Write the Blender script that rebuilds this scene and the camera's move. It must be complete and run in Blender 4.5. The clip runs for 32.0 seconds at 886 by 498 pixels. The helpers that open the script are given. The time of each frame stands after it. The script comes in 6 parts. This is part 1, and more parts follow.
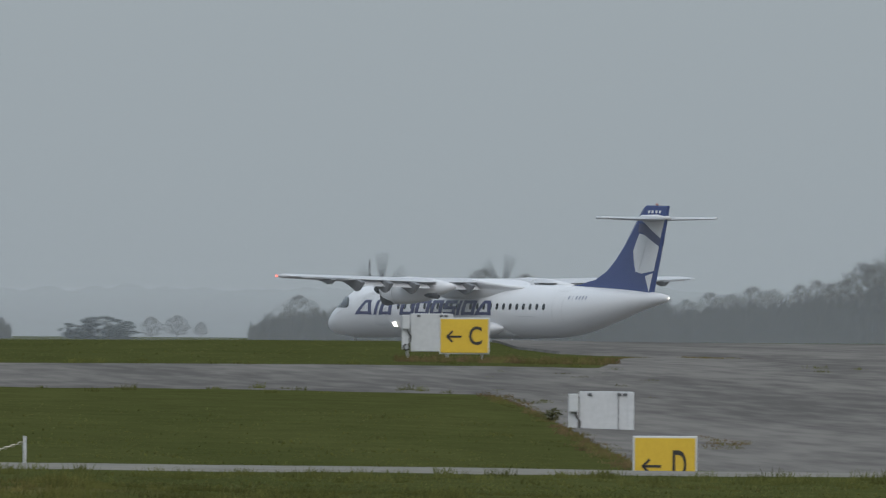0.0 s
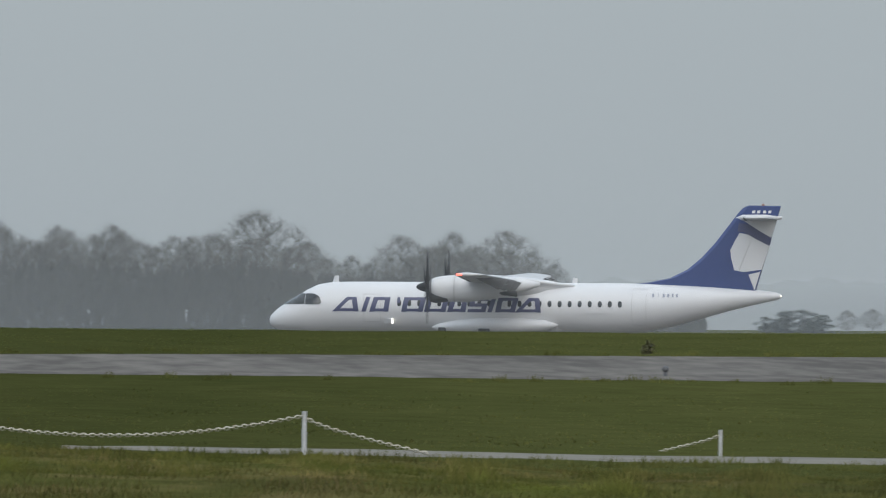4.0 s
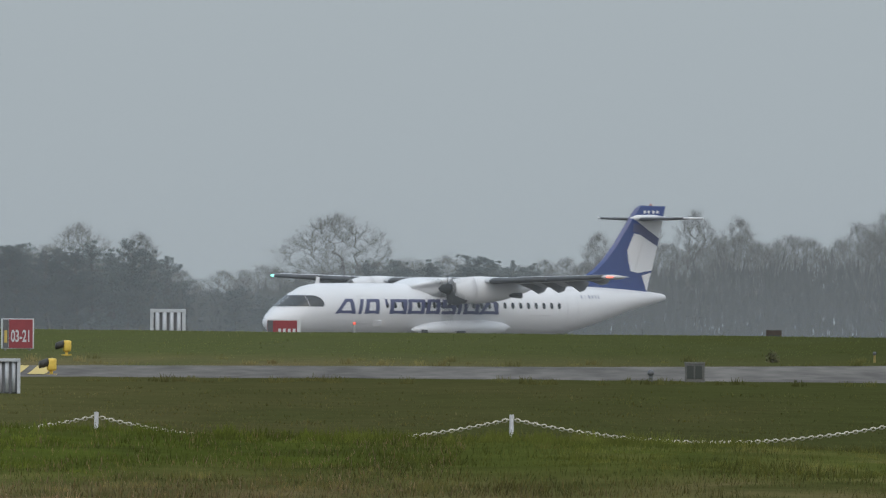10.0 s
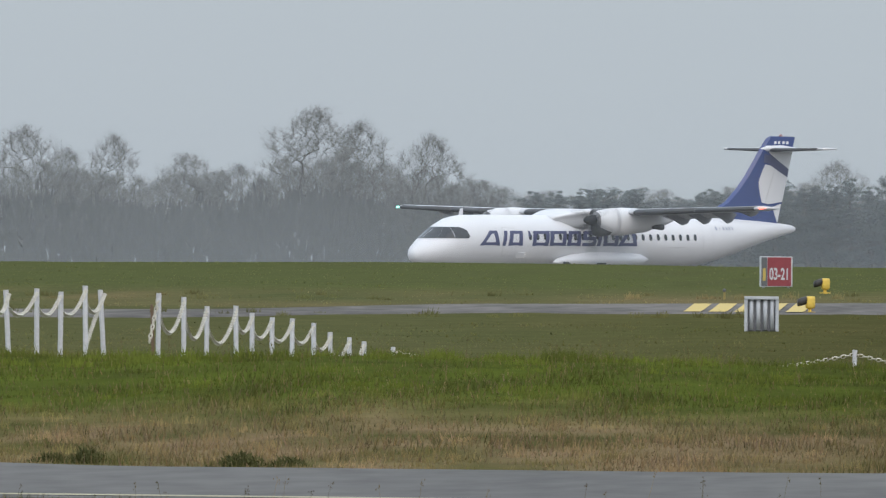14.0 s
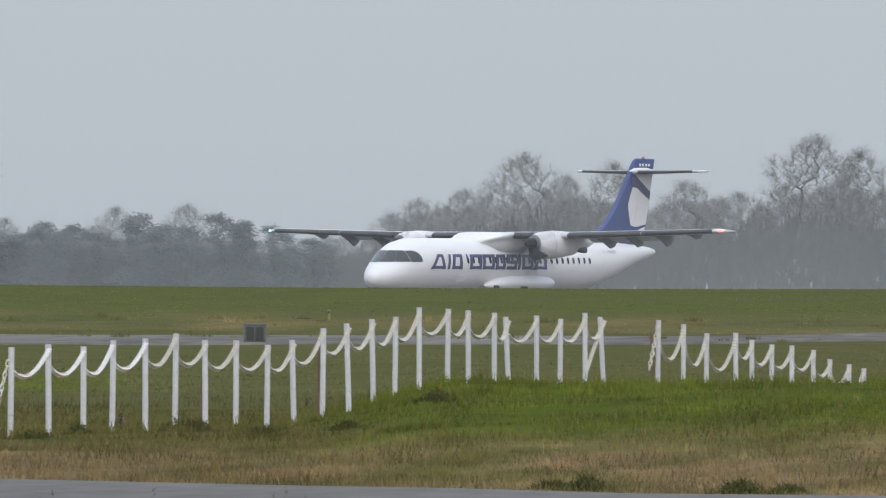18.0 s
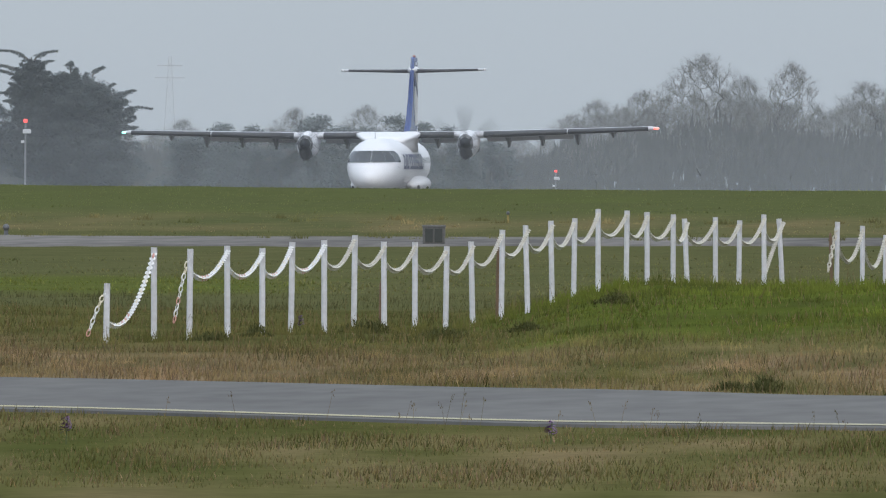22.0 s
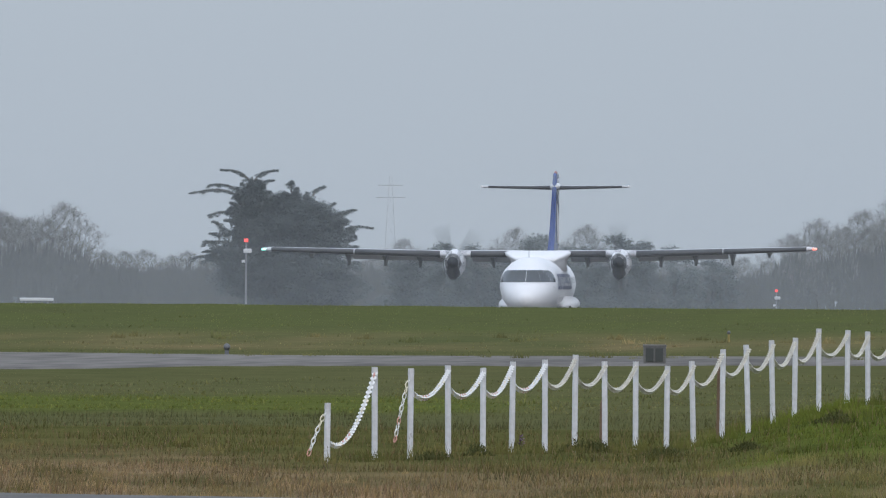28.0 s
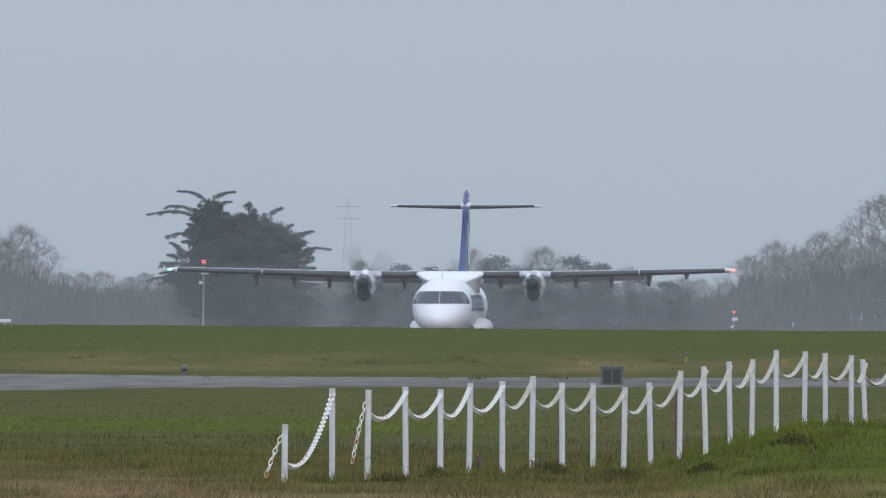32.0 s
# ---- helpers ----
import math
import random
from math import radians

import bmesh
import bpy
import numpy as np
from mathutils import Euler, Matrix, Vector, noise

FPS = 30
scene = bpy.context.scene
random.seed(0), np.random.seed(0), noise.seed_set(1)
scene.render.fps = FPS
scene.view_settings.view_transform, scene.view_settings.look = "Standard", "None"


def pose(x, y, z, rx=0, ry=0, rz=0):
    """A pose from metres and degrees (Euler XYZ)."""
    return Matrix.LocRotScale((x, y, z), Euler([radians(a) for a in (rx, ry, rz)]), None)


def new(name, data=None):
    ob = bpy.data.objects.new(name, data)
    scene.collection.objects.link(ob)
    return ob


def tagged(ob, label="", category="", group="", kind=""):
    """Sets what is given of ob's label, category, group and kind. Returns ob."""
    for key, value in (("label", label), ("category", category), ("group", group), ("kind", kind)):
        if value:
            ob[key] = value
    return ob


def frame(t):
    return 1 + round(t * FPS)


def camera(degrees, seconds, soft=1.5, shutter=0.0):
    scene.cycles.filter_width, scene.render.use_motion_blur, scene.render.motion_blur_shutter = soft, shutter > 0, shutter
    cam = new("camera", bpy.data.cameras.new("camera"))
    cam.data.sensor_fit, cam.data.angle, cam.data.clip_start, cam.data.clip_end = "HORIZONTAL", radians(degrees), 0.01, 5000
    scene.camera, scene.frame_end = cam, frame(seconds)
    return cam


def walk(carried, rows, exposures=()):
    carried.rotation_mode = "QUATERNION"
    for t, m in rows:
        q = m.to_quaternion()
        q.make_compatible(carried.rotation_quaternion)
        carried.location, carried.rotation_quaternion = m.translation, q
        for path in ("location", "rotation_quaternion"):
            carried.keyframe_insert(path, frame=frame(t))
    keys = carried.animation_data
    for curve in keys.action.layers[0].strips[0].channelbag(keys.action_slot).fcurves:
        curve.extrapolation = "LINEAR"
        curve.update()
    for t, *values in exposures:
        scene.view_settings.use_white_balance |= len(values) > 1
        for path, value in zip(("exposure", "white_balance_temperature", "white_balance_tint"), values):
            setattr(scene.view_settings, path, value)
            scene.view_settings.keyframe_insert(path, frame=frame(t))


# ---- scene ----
# An airfield on an overcast day, filmed through a long lens from one spot.
# Places are given by a bearing from the camera (milliradians, to the right of +y) and a distance in metres.
EYE = 1.7

cam = camera(1.4973, 32.0, soft=1.2, shutter=0.35)
CAMERA_ROWS = [  # seconds, tilt, turn to the left
    (0, 90.0749, -2.8495),
    (0.5, 90.0680, -2.7032),
    (1, 90.0626, -2.5570),
    (1.5, 90.0705, -2.4210),
    (2, 90.0888, -2.3026),
    (2.5, 90.0616, -2.1681),
    (3, 90.0753, -2.0145),
    (3.5, 90.0610, -1.8449),
    (4, 90.0569, -1.6738),
    (4.5, 90.0908, -1.4808),
    (6.5, 90.1378, -0.8345),
    (7, 90.1499, -0.6795),
    (7.5, 90.1228, -0.5566),
    (8, 90.1436, -0.3768),
    (8.5, 90.1263, -0.1940),
    (9, 90.0727, -0.0463),
    (9.5, 90.1029, 0.0137),
    (10, 90.0648, 0.0429),
    (10.5, 90.0515, 0.0545),
    (11, 90.0891, 0.1365),
    (11.5, 90.1211, 0.3865),
    (12, 90.0378, 0.5985),
    (12.5, 89.9643, 0.8734),
    (13, 89.9631, 1.0649),
    (13.5, 89.9592, 1.2243),
    (15.5, 89.9326, 1.4846),
    (16, 89.9612, 1.5913),
    (16.5, 89.9823, 1.7112),
    (17, 89.9577, 1.8910),
    (17.5, 89.9799, 2.0826),
    (18, 89.9920, 2.1689),
    (18.5, 90.0182, 2.2757),
    (19, 90.0091, 2.3093),
    (19.5, 90.0350, 2.3883),
    (20, 90.0667, 2.4439),
    (20.5, 90.0269, 2.4994),
    (21, 89.9654, 2.5140),
    (21.5, 89.9125, 2.5667),
    (22, 89.8239, 2.4701),
    (22.5, 89.8617, 2.5023),
    (23, 89.8876, 2.5535),
    (23.5, 89.9472, 2.6178),
    (24, 89.9910, 2.6120),
    (24.5, 89.9749, 2.6295),
    (25, 89.9524, 2.7056),
    (25.5, 89.9725, 2.7787),
    (26, 90.0164, 2.7700),
    (26.5, 90.0294, 2.7977),
    (28.5, 90.0157, 2.8473),
    (29, 90.0040, 2.8502),
    (29.5, 89.9971, 2.7814),
    (30, 89.9770, 2.7288),
    (30.5, 89.9653, 2.7172),
    (31, 89.9959, 2.7508),
    (31.5, 90.0309, 2.7596),
    (32, 90.0600, 2.7727),
]

EXPOSURES = [(0.0, 0.0, 6500, 10), (2.0, 0.06, 6500, 10), (4.0, 0.22, 6600, 10), (7.0, 0.12, 6650, 9), (8.0, 0.14, 6650, 9), (10.0, 0.20, 6530, 10), (11.0, 0.33, 6500, 10), (12.0, 0.14, 6500, 10),
             (13.0, 0.38, 6500, 11), (16.0, 0.57, 6600, 14), (18.0, 0.55, 6600, 14), (19.0, 0.36, 6200, 13), (20.0, 0.32, 6150, 15), (21.0, 0.31, 6300, 13), (22.0, 0.50, 6400, 13), (23.0, 0.7, 6350, 13),
             (24.0, 0.61, 6250, 15), (25.0, 0.50, 6200, 15), (26.0, 0.54, 6250, 15), (30.0, 0.30, 6200, 13), (32.0, 0.40, 6150, 14)]
walk(cam, [(t, pose(0, 0, EYE, 0, 0, turn) @ pose(0, 0, 0, tilt, 0, 0) @ pose(0, 0, 0, 0, 0, 0.37))
           for t, tilt, turn in CAMERA_ROWS], EXPOSURES)

# ---------------------------------------------------------------- sky and sun
world = bpy.data.worlds.new("overcast_sky")
scene.world = world
world.use_nodes = True
wn, wl = world.node_tree.nodes, world.node_tree.links
wn.clear()
sky = wn.new("ShaderNodeTexSky")
sky.sky_type, sky.sun_disc = "NISHITA", False
sky.sun_elevation, sky.sun_rotation = radians(42), radians(150)
sky.dust_density = 4.0
bg_sky = wn.new("ShaderNodeBackground")
bg_sky.inputs["Strength"].default_value = 0.05
wl.new(sky.outputs[0], bg_sky.inputs[0])
bg_cloud = wn.new("ShaderNodeBackground")  # an overcast dome, brighter overhead than at the horizon
bg_cloud.inputs["Color"].default_value = (0.335, 0.385, 0.42, 1)
sky_way, sky_up, sky_lift = wn.new("ShaderNodeTexCoord"), wn.new("ShaderNodeSeparateXYZ"), wn.new("ShaderNodeMapRange")
wl.new(sky_way.outputs["Generated"], sky_up.inputs[0])
wl.new(sky_up.outputs["Z"], sky_lift.inputs[0])
sky_lift.inputs["To Min"].default_value, sky_lift.inputs["To Max"].default_value = 0.9, 2.5
wl.new(sky_lift.outputs[0], bg_cloud.inputs["Strength"])
both = wn.new("ShaderNodeAddShader")
wout = wn.new("ShaderNodeOutputWorld")
wl.new(bg_sky.outputs[0], both.inputs[0])
wl.new(bg_cloud.outputs[0], both.inputs[1])
wl.new(both.outputs[0], wout.inputs[0])

sun = new("sun", bpy.data.lights.new("sun", "SUN"))
sun.data.energy, sun.data.angle, sun.data.color = 0.6, radians(30), (1.0, 0.97, 0.93)
sun.matrix_world = pose(0, 0, 60, 48, 0, -30)


# ---------------------------------------------------------------- materials
def material(name, colour, rough=0.7, metal=0.0, second=None, scale=8.0, fine=60.0, bump=0.0, spread=0.15, random=0.0, stretch=None, coords="Object", spec=0.5):
    """A surface that varies at two scales between colour and second."""
    m = bpy.data.materials.new(name)
    m.use_nodes = True
    n, l = m.node_tree.nodes, m.node_tree.links
    b = n["Principled BSDF"]
    b.inputs["Roughness"].default_value, b.inputs["Metallic"].default_value = rough, metal
    b.inputs["Specular IOR Level"].default_value = spec
    tc, mp = n.new("ShaderNodeTexCoord"), n.new("ShaderNodeMapping")
    l.new(tc.outputs[coords], mp.inputs[0])
    if stretch:
        mp.inputs["Scale"].default_value = stretch
    big, small = n.new("ShaderNodeTexNoise"), n.new("ShaderNodeTexNoise")
    big.inputs["Scale"].default_value, small.inputs["Scale"].default_value = scale, fine
    for x in (big, small):
        x.inputs["Detail"].default_value = 4
        l.new(mp.outputs[0], x.inputs["Vector"])
    add = n.new("ShaderNodeMath")
    add.operation = "ADD"
    l.new(big.outputs[0], add.inputs[0])
    l.new(small.outputs[0], add.inputs[1])
    ramp = n.new("ShaderNodeMapRange")
    ramp.inputs["From Min"].default_value, ramp.inputs["From Max"].default_value = 1 - spread * 2, 1 + spread * 2
    l.new(add.outputs[0], ramp.inputs[0])
    mix = n.new("ShaderNodeMix")
    mix.data_type = "RGBA"
    mix.inputs["A"].default_value = (*colour, 1)
    mix.inputs["B"].default_value = (*(second or [c * 0.8 for c in colour]), 1)
    l.new(ramp.outputs[0], mix.inputs["Factor"])
    last = mix.outputs["Result"]
    if random:
        info, hsv = n.new("ShaderNodeObjectInfo"), n.new("ShaderNodeHueSaturation")
        rr = n.new("ShaderNodeMapRange")
        rr.inputs["To Min"].default_value, rr.inputs["To Max"].default_value = 1 - random, 1 + random
        l.new(info.outputs["Random"], rr.inputs[0])
        l.new(rr.outputs[0], hsv.inputs["Value"])
        l.new(last, hsv.inputs["Color"])
        last = hsv.outputs[0]
    l.new(last, b.inputs["Base Color"])
    if bump:
        bp = n.new("ShaderNodeBump")
        bp.inputs["Strength"].default_value, bp.inputs["Distance"].default_value = bump, 0.02
        l.new(small.outputs[0], bp.inputs["Height"])
        l.new(bp.outputs[0], b.inputs["Normal"])
    return m


def glow(name, colour, strength):
    m = bpy.data.materials.new(name)
    m.use_nodes = True
    b = m.node_tree.nodes["Principled BSDF"]
    b.inputs["Base Color"].default_value = (*colour, 1)
    b.inputs["Emission Color"].default_value = (*colour, 1)
    b.inputs["Emission Strength"].default_value = strength
    return m


def turf_material(name, dark, light, scale, fine, stretch):
    """Grass: its kind comes from the mesh's own 'turf' colours, broken up by noise at two scales."""
    m = bpy.data.materials.new(name)
    m.use_nodes = True
    n, l = m.node_tree.nodes, m.node_tree.links
    b = n["Principled BSDF"]
    b.inputs["Roughness"].default_value, b.inputs["Specular IOR Level"].default_value = 1.0, 0.0
    kind = n.new("ShaderNodeAttribute")
    kind.attribute_name = "turf"
    tc, mp = n.new("ShaderNodeTexCoord"), n.new("ShaderNodeMapping")
    mp.inputs["Scale"].default_value = stretch
    l.new(tc.outputs["Object"], mp.inputs[0])
    values = []
    for k in (scale, fine):
        t = n.new("ShaderNodeTexNoise")
        t.inputs["Scale"].default_value, t.inputs["Detail"].default_value = k, 5
        l.new(mp.outputs[0], t.inputs["Vector"])
        values.append(t.outputs[0])
    add, mr = n.new("ShaderNodeMath"), n.new("ShaderNodeMapRange")
    l.new(values[0], add.inputs[0])
    l.new(values[1], add.inputs[1])
    l.new(add.outputs[0], mr.inputs[0])
    mr.inputs["From Min"].default_value, mr.inputs["From Max"].default_value = 0.65, 1.35
    mr.inputs["To Min"].default_value, mr.inputs["To Max"].default_value = dark, light
    hsv = n.new("ShaderNodeHueSaturation")
    l.new(kind.outputs["Color"], hsv.inputs["Color"])
    l.new(mr.outputs[0], hsv.inputs["Value"])
    l.new(hsv.outputs[0], b.inputs["Base Color"])
    return m


M_GROUND = turf_material("airfield_turf", 0.75, 1.2, 1.0, 9.0, (1, 0.3, 1))
M_BLADE = turf_material("grass_blades", 0.6, 1.3, 1.5, 9.0, (1, 0.4, 1))
M_ASPHALT = material("worn_asphalt", (0.100, 0.092, 0.082), 0.9, second=(0.152, 0.140, 0.124), scale=0.25, fine=1.6, spread=0.12, spec=0.02, stretch=(1, 0.08, 1))
M_APRON = material("stained_asphalt", (0.084, 0.079, 0.074), 0.9, second=(0.152, 0.142, 0.132), scale=0.6, fine=4.5, spread=0.10, spec=0.02, stretch=(0.35, 0.025, 1))
M_ROAD = material("road_asphalt", (0.094, 0.092, 0.089), 0.9, second=(0.130, 0.127, 0.122), scale=0.3, fine=3.0, spread=0.12, spec=0.02, stretch=(1, 0.1, 1))
M_CONCRETE = material("pale_concrete", (0.185, 0.175, 0.152), 0.9, second=(0.11, 0.105, 0.088), scale=0.8, fine=5.0, spread=0.2, spec=0.2)
M_EDGELINE = material("faded_line_paint", (0.34, 0.30, 0.16), 0.85, second=(0.26, 0.25, 0.18), scale=0.8, fine=9.0)
M_LINE = material("yellow_paint", (0.48, 0.35, 0.07), 0.8, second=(0.40, 0.31, 0.12), scale=0.8, fine=9.0)
M_WHITE = material("white_aircraft_paint", (0.625, 0.635, 0.655), 0.42, second=(0.555, 0.565, 0.59), scale=0.4, fine=5.0, spread=0.2)
M_GREYWING = material("pale_grey_wing_paint", (0.46, 0.47, 0.49), 0.45, second=(0.39, 0.40, 0.42), scale=0.5, fine=4.0)
M_BLUE = material("royal_blue_paint", (0.022, 0.044, 0.16), 0.24, second=(0.027, 0.052, 0.18), scale=0.5, fine=5.0)
M_NAVY = material("navy_lettering", (0.030, 0.036, 0.10), 0.45, second=(0.040, 0.046, 0.12), scale=1.0, fine=8.0)
M_BLACK = material("dark_rubber", (0.02, 0.02, 0.022), 0.7, scale=3.0, fine=30.0)
M_GLASS = material("dark_glazing", (0.015, 0.018, 0.022), 0.08, scale=3.0, fine=30.0)
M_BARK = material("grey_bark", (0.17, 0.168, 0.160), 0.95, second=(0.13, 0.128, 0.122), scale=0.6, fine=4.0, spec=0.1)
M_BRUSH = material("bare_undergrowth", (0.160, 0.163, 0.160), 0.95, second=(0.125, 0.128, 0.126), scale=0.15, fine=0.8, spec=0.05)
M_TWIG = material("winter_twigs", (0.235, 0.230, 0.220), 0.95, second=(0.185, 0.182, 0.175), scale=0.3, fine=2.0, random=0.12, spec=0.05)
# far evergreens: distance haze mixed into the base colours, paler than real needles
M_PINE = material("haze_paled_evergreen", (0.17, 0.188, 0.186), 0.95, second=(0.145, 0.162, 0.160), scale=0.4, fine=2.5, random=0.12, spec=0.05)
M_CEDAR = material("haze_paled_cedar", (0.155, 0.172, 0.172), 0.95, second=(0.135, 0.150, 0.150), scale=0.4, fine=2.5, spec=0.03)
M_POST = material("white_painted_post", (0.54, 0.55, 0.59), 0.6, second=(0.40, 0.40, 0.41), scale=2.0, fine=14.0, random=0.05)


def let_light_through(m, share):
    """Thin needles and twigs: part of the light passes through them."""
    n, l = m.node_tree.nodes, m.node_tree.links
    b = n["Principled BSDF"]
    thin, mix = n.new("ShaderNodeBsdfTranslucent"), n.new("ShaderNodeMixShader")
    l.new(b.inputs["Base Color"].links[0].from_socket, thin.inputs["Color"])
    mix.inputs[0].default_value = share
    l.new(b.outputs[0], mix.inputs[1])
    l.new(thin.outputs[0], mix.inputs[2])
    l.new(mix.outputs[0], n["Material Output"].inputs["Surface"])


for m in (M_PINE, M_CEDAR, M_TWIG, M_BRUSH):
    let_light_through(m, 0.5)


# ---------------------------------------------------------------- mesh helpers
def polar(b, d, z=0.0):
    a = b / 1000.0
    return Vector((d * math.sin(a), d * math.cos(a), z))


def smooth(t):
    t = min(1.0, max(0.0, t))
    return t * t * (3 - 2 * t)


def along(points, x):
    """Soft steps through rows of (x, y)."""
    if x <= points[0][0]:
        return points[0][1]
    for (x0, y0), (x1, y1) in zip(points, points[1:]):
        if x <= x1:
            q = (x - x0) / (x1 - x0)
            return y0 + (y1 - y0) * (0.5 * q + 0.5 * smooth(q))
    return points[-1][1]


def part(name, bm, mat, parent=None, label="", smooth_faces=False):
    me = bpy.data.meshes.new(name)
    bm.to_mesh(me)
    bm.free()
    for m in mat if isinstance(mat, (list, tuple)) else [mat]:
        me.materials.append(m)
    if smooth_faces:
        for p in me.polygons:
            p.use_smooth = True
    ob = new(name, me)
    if parent:
        ob.parent = parent
    if label:
        ob["label"] = label
    return ob


def thing(name, label, category, group="", m=None):
    ob = tagged(new(name), label, category, group)
    if m is not None:
        ob.matrix_basis = m
    return ob


def box(bm, cx, cy, cz, sx, sy, sz, bevel=0.0, m=None):
    r = bmesh.ops.create_cube(bm, size=1, matrix=(m or Matrix()) @ Matrix.LocRotScale((cx, cy, cz), None, (sx, sy, sz)))
    if bevel:
        es = {e for v in r["verts"] for e in v.link_edges}
        bmesh.ops.bevel(bm, geom=list(es), offset=bevel, segments=2, affect="EDGES", profile=0.6)
    return r["verts"]


def loft(bm, rings, cap=True, mat=0):
    rows = [[bm.verts.new(p) for p in ring] for ring in rings]
    n = len(rows[0])
    for a, b in zip(rows, rows[1:]):
        for i in range(n):
            f = bm.faces.new((a[i], a[(i + 1) % n], b[(i + 1) % n], b[i]))
            f.material_index = mat
    if cap:
        bm.faces.new(rows[0][::-1]).material_index = mat
        bm.faces.new(rows[-1]).material_index = mat
    return rows


def tube(bm, a, b, r0, r1, sides=6):
    a, b = Vector(a), Vector(b)
    d = (b - a).normalized()
    x = d.orthogonal().normalized()
    y = d.cross(x)
    loft(bm, [[p + r * (math.cos(t) * x + math.sin(t) * y) for t in (2 * math.pi * k / sides for k in range(sides))]
              for p, r in ((a, r0), (b, r1))])


# ---------------------------------------------------------------- the ground
# Depth of the turf below the camera: columns by bearing, each a profile of (distance, depth).
FAR = [(1980, 3.8), (2400, 3.8), (3200, 4.3), (4900, 6.9)]
PROFILES = [
    (-58.0, [(150, 1.74), (215, 1.71), (243, 1.70), (270, 1.72), (295, 1.79), (352, 1.80), (440, 1.95), (560, 2.10), (720, 1.94), (760, 1.81), (830, 1.60), (1080, 1.345), (1490, 3.6), *FAR]),
    (-43.0, [(150, 1.74), (215, 1.71), (240, 1.70), (270, 1.72), (300, 1.76), (334, 1.82), (440, 1.95), (560, 2.10), (720, 1.94), (760, 1.81), (830, 1.60), (1080, 1.385), (1490, 3.6), *FAR]),
    (-37.0, [(150, 1.74), (215, 1.71), (235, 1.70), (300, 1.585), (352, 1.455), (440, 1.95), (560, 2.10), (720, 1.94), (760, 1.81), (830, 1.60), (1080, 1.385), (1490, 3.6), *FAR]),
    (-25.0, [(150, 1.74), (215, 1.71), (232, 1.70), (300, 1.475), (345, 1.39), (410, 2.30), (560, 2.15), (720, 1.94), (760, 1.81), (830, 1.60), (1080, 1.34), (1490, 3.6), *FAR]),
    (0.0, [(150, 1.74), (215, 1.71), (232, 1.70), (300, 1.59), (345, 1.545), (410, 2.34), (560, 2.20), (720, 1.94), (760, 1.78), (830, 1.60), (1080, 1.45), (1490, 3.6), *FAR]),
    (25.0, [(150, 1.75), (230, 1.75), (300, 1.75), (345, 1.80), (410, 2.36), (518, 2.62), (560, 2.46), (708, 1.99), (768, 1.66), (830, 1.55), (1080, 1.54), (1490, 3.6), *FAR]),
    (36.0, [(150, 1.85), (230, 1.85), (300, 1.90), (345, 1.95), (410, 2.48), (518, 2.70), (560, 2.58), (708, 2.00), (768, 1.65), (830, 1.54), (1080, 1.55), (1490, 3.6), *FAR]),
    (46.0, [(150, 1.95), (230, 1.95), (300, 2.0), (345, 2.05), (410, 2.55), (518, 2.72), (560, 2.70), (708, 2.00), (768, 1.64), (830, 1.52), (1080, 1.51), (1490, 3.6), *FAR]),
    (62.0, [(150, 2.0), (230, 2.0), (300, 2.05), (345, 2.13), (410, 2.60), (518, 2.74), (545, 3.00), (625, 2.60), (768, 1.75), (830, 1.62), (1080, 1.60), (1490, 3.6), *FAR]),
]


def ground(b, d):
    cols = PROFILES
    if b <= cols[0][0]:
        h = along(cols[0][1], d)
    elif b >= cols[-1][0]:
        h = along(cols[-1][1], d)
    else:
        for (b0, p0), (b1, p1) in zip(cols, cols[1:]):
            if b <= b1:
                q = smooth((b - b0) / (b1 - b0))
                h = along(p0, d) * (1 - q) + along(p1, d) * q
                break
    if d < 150:
        h = 1.85 + (h - 1.85) * smooth(d / 150)
    return EYE - h


# Kinds of grass: fresh and lush, short and dull, dry straw.
LUSH, MOWN, DEEP, STRAW, OLIVE = (0.066, 0.084, 0.016), (0.056, 0.060, 0.021), (0.039, 0.045, 0.015), (0.168, 0.121, 0.071), (0.080, 0.073, 0.029)


def blend(a, c, q):
    return tuple(x + (y - x) * q for x, y in zip(a, c))


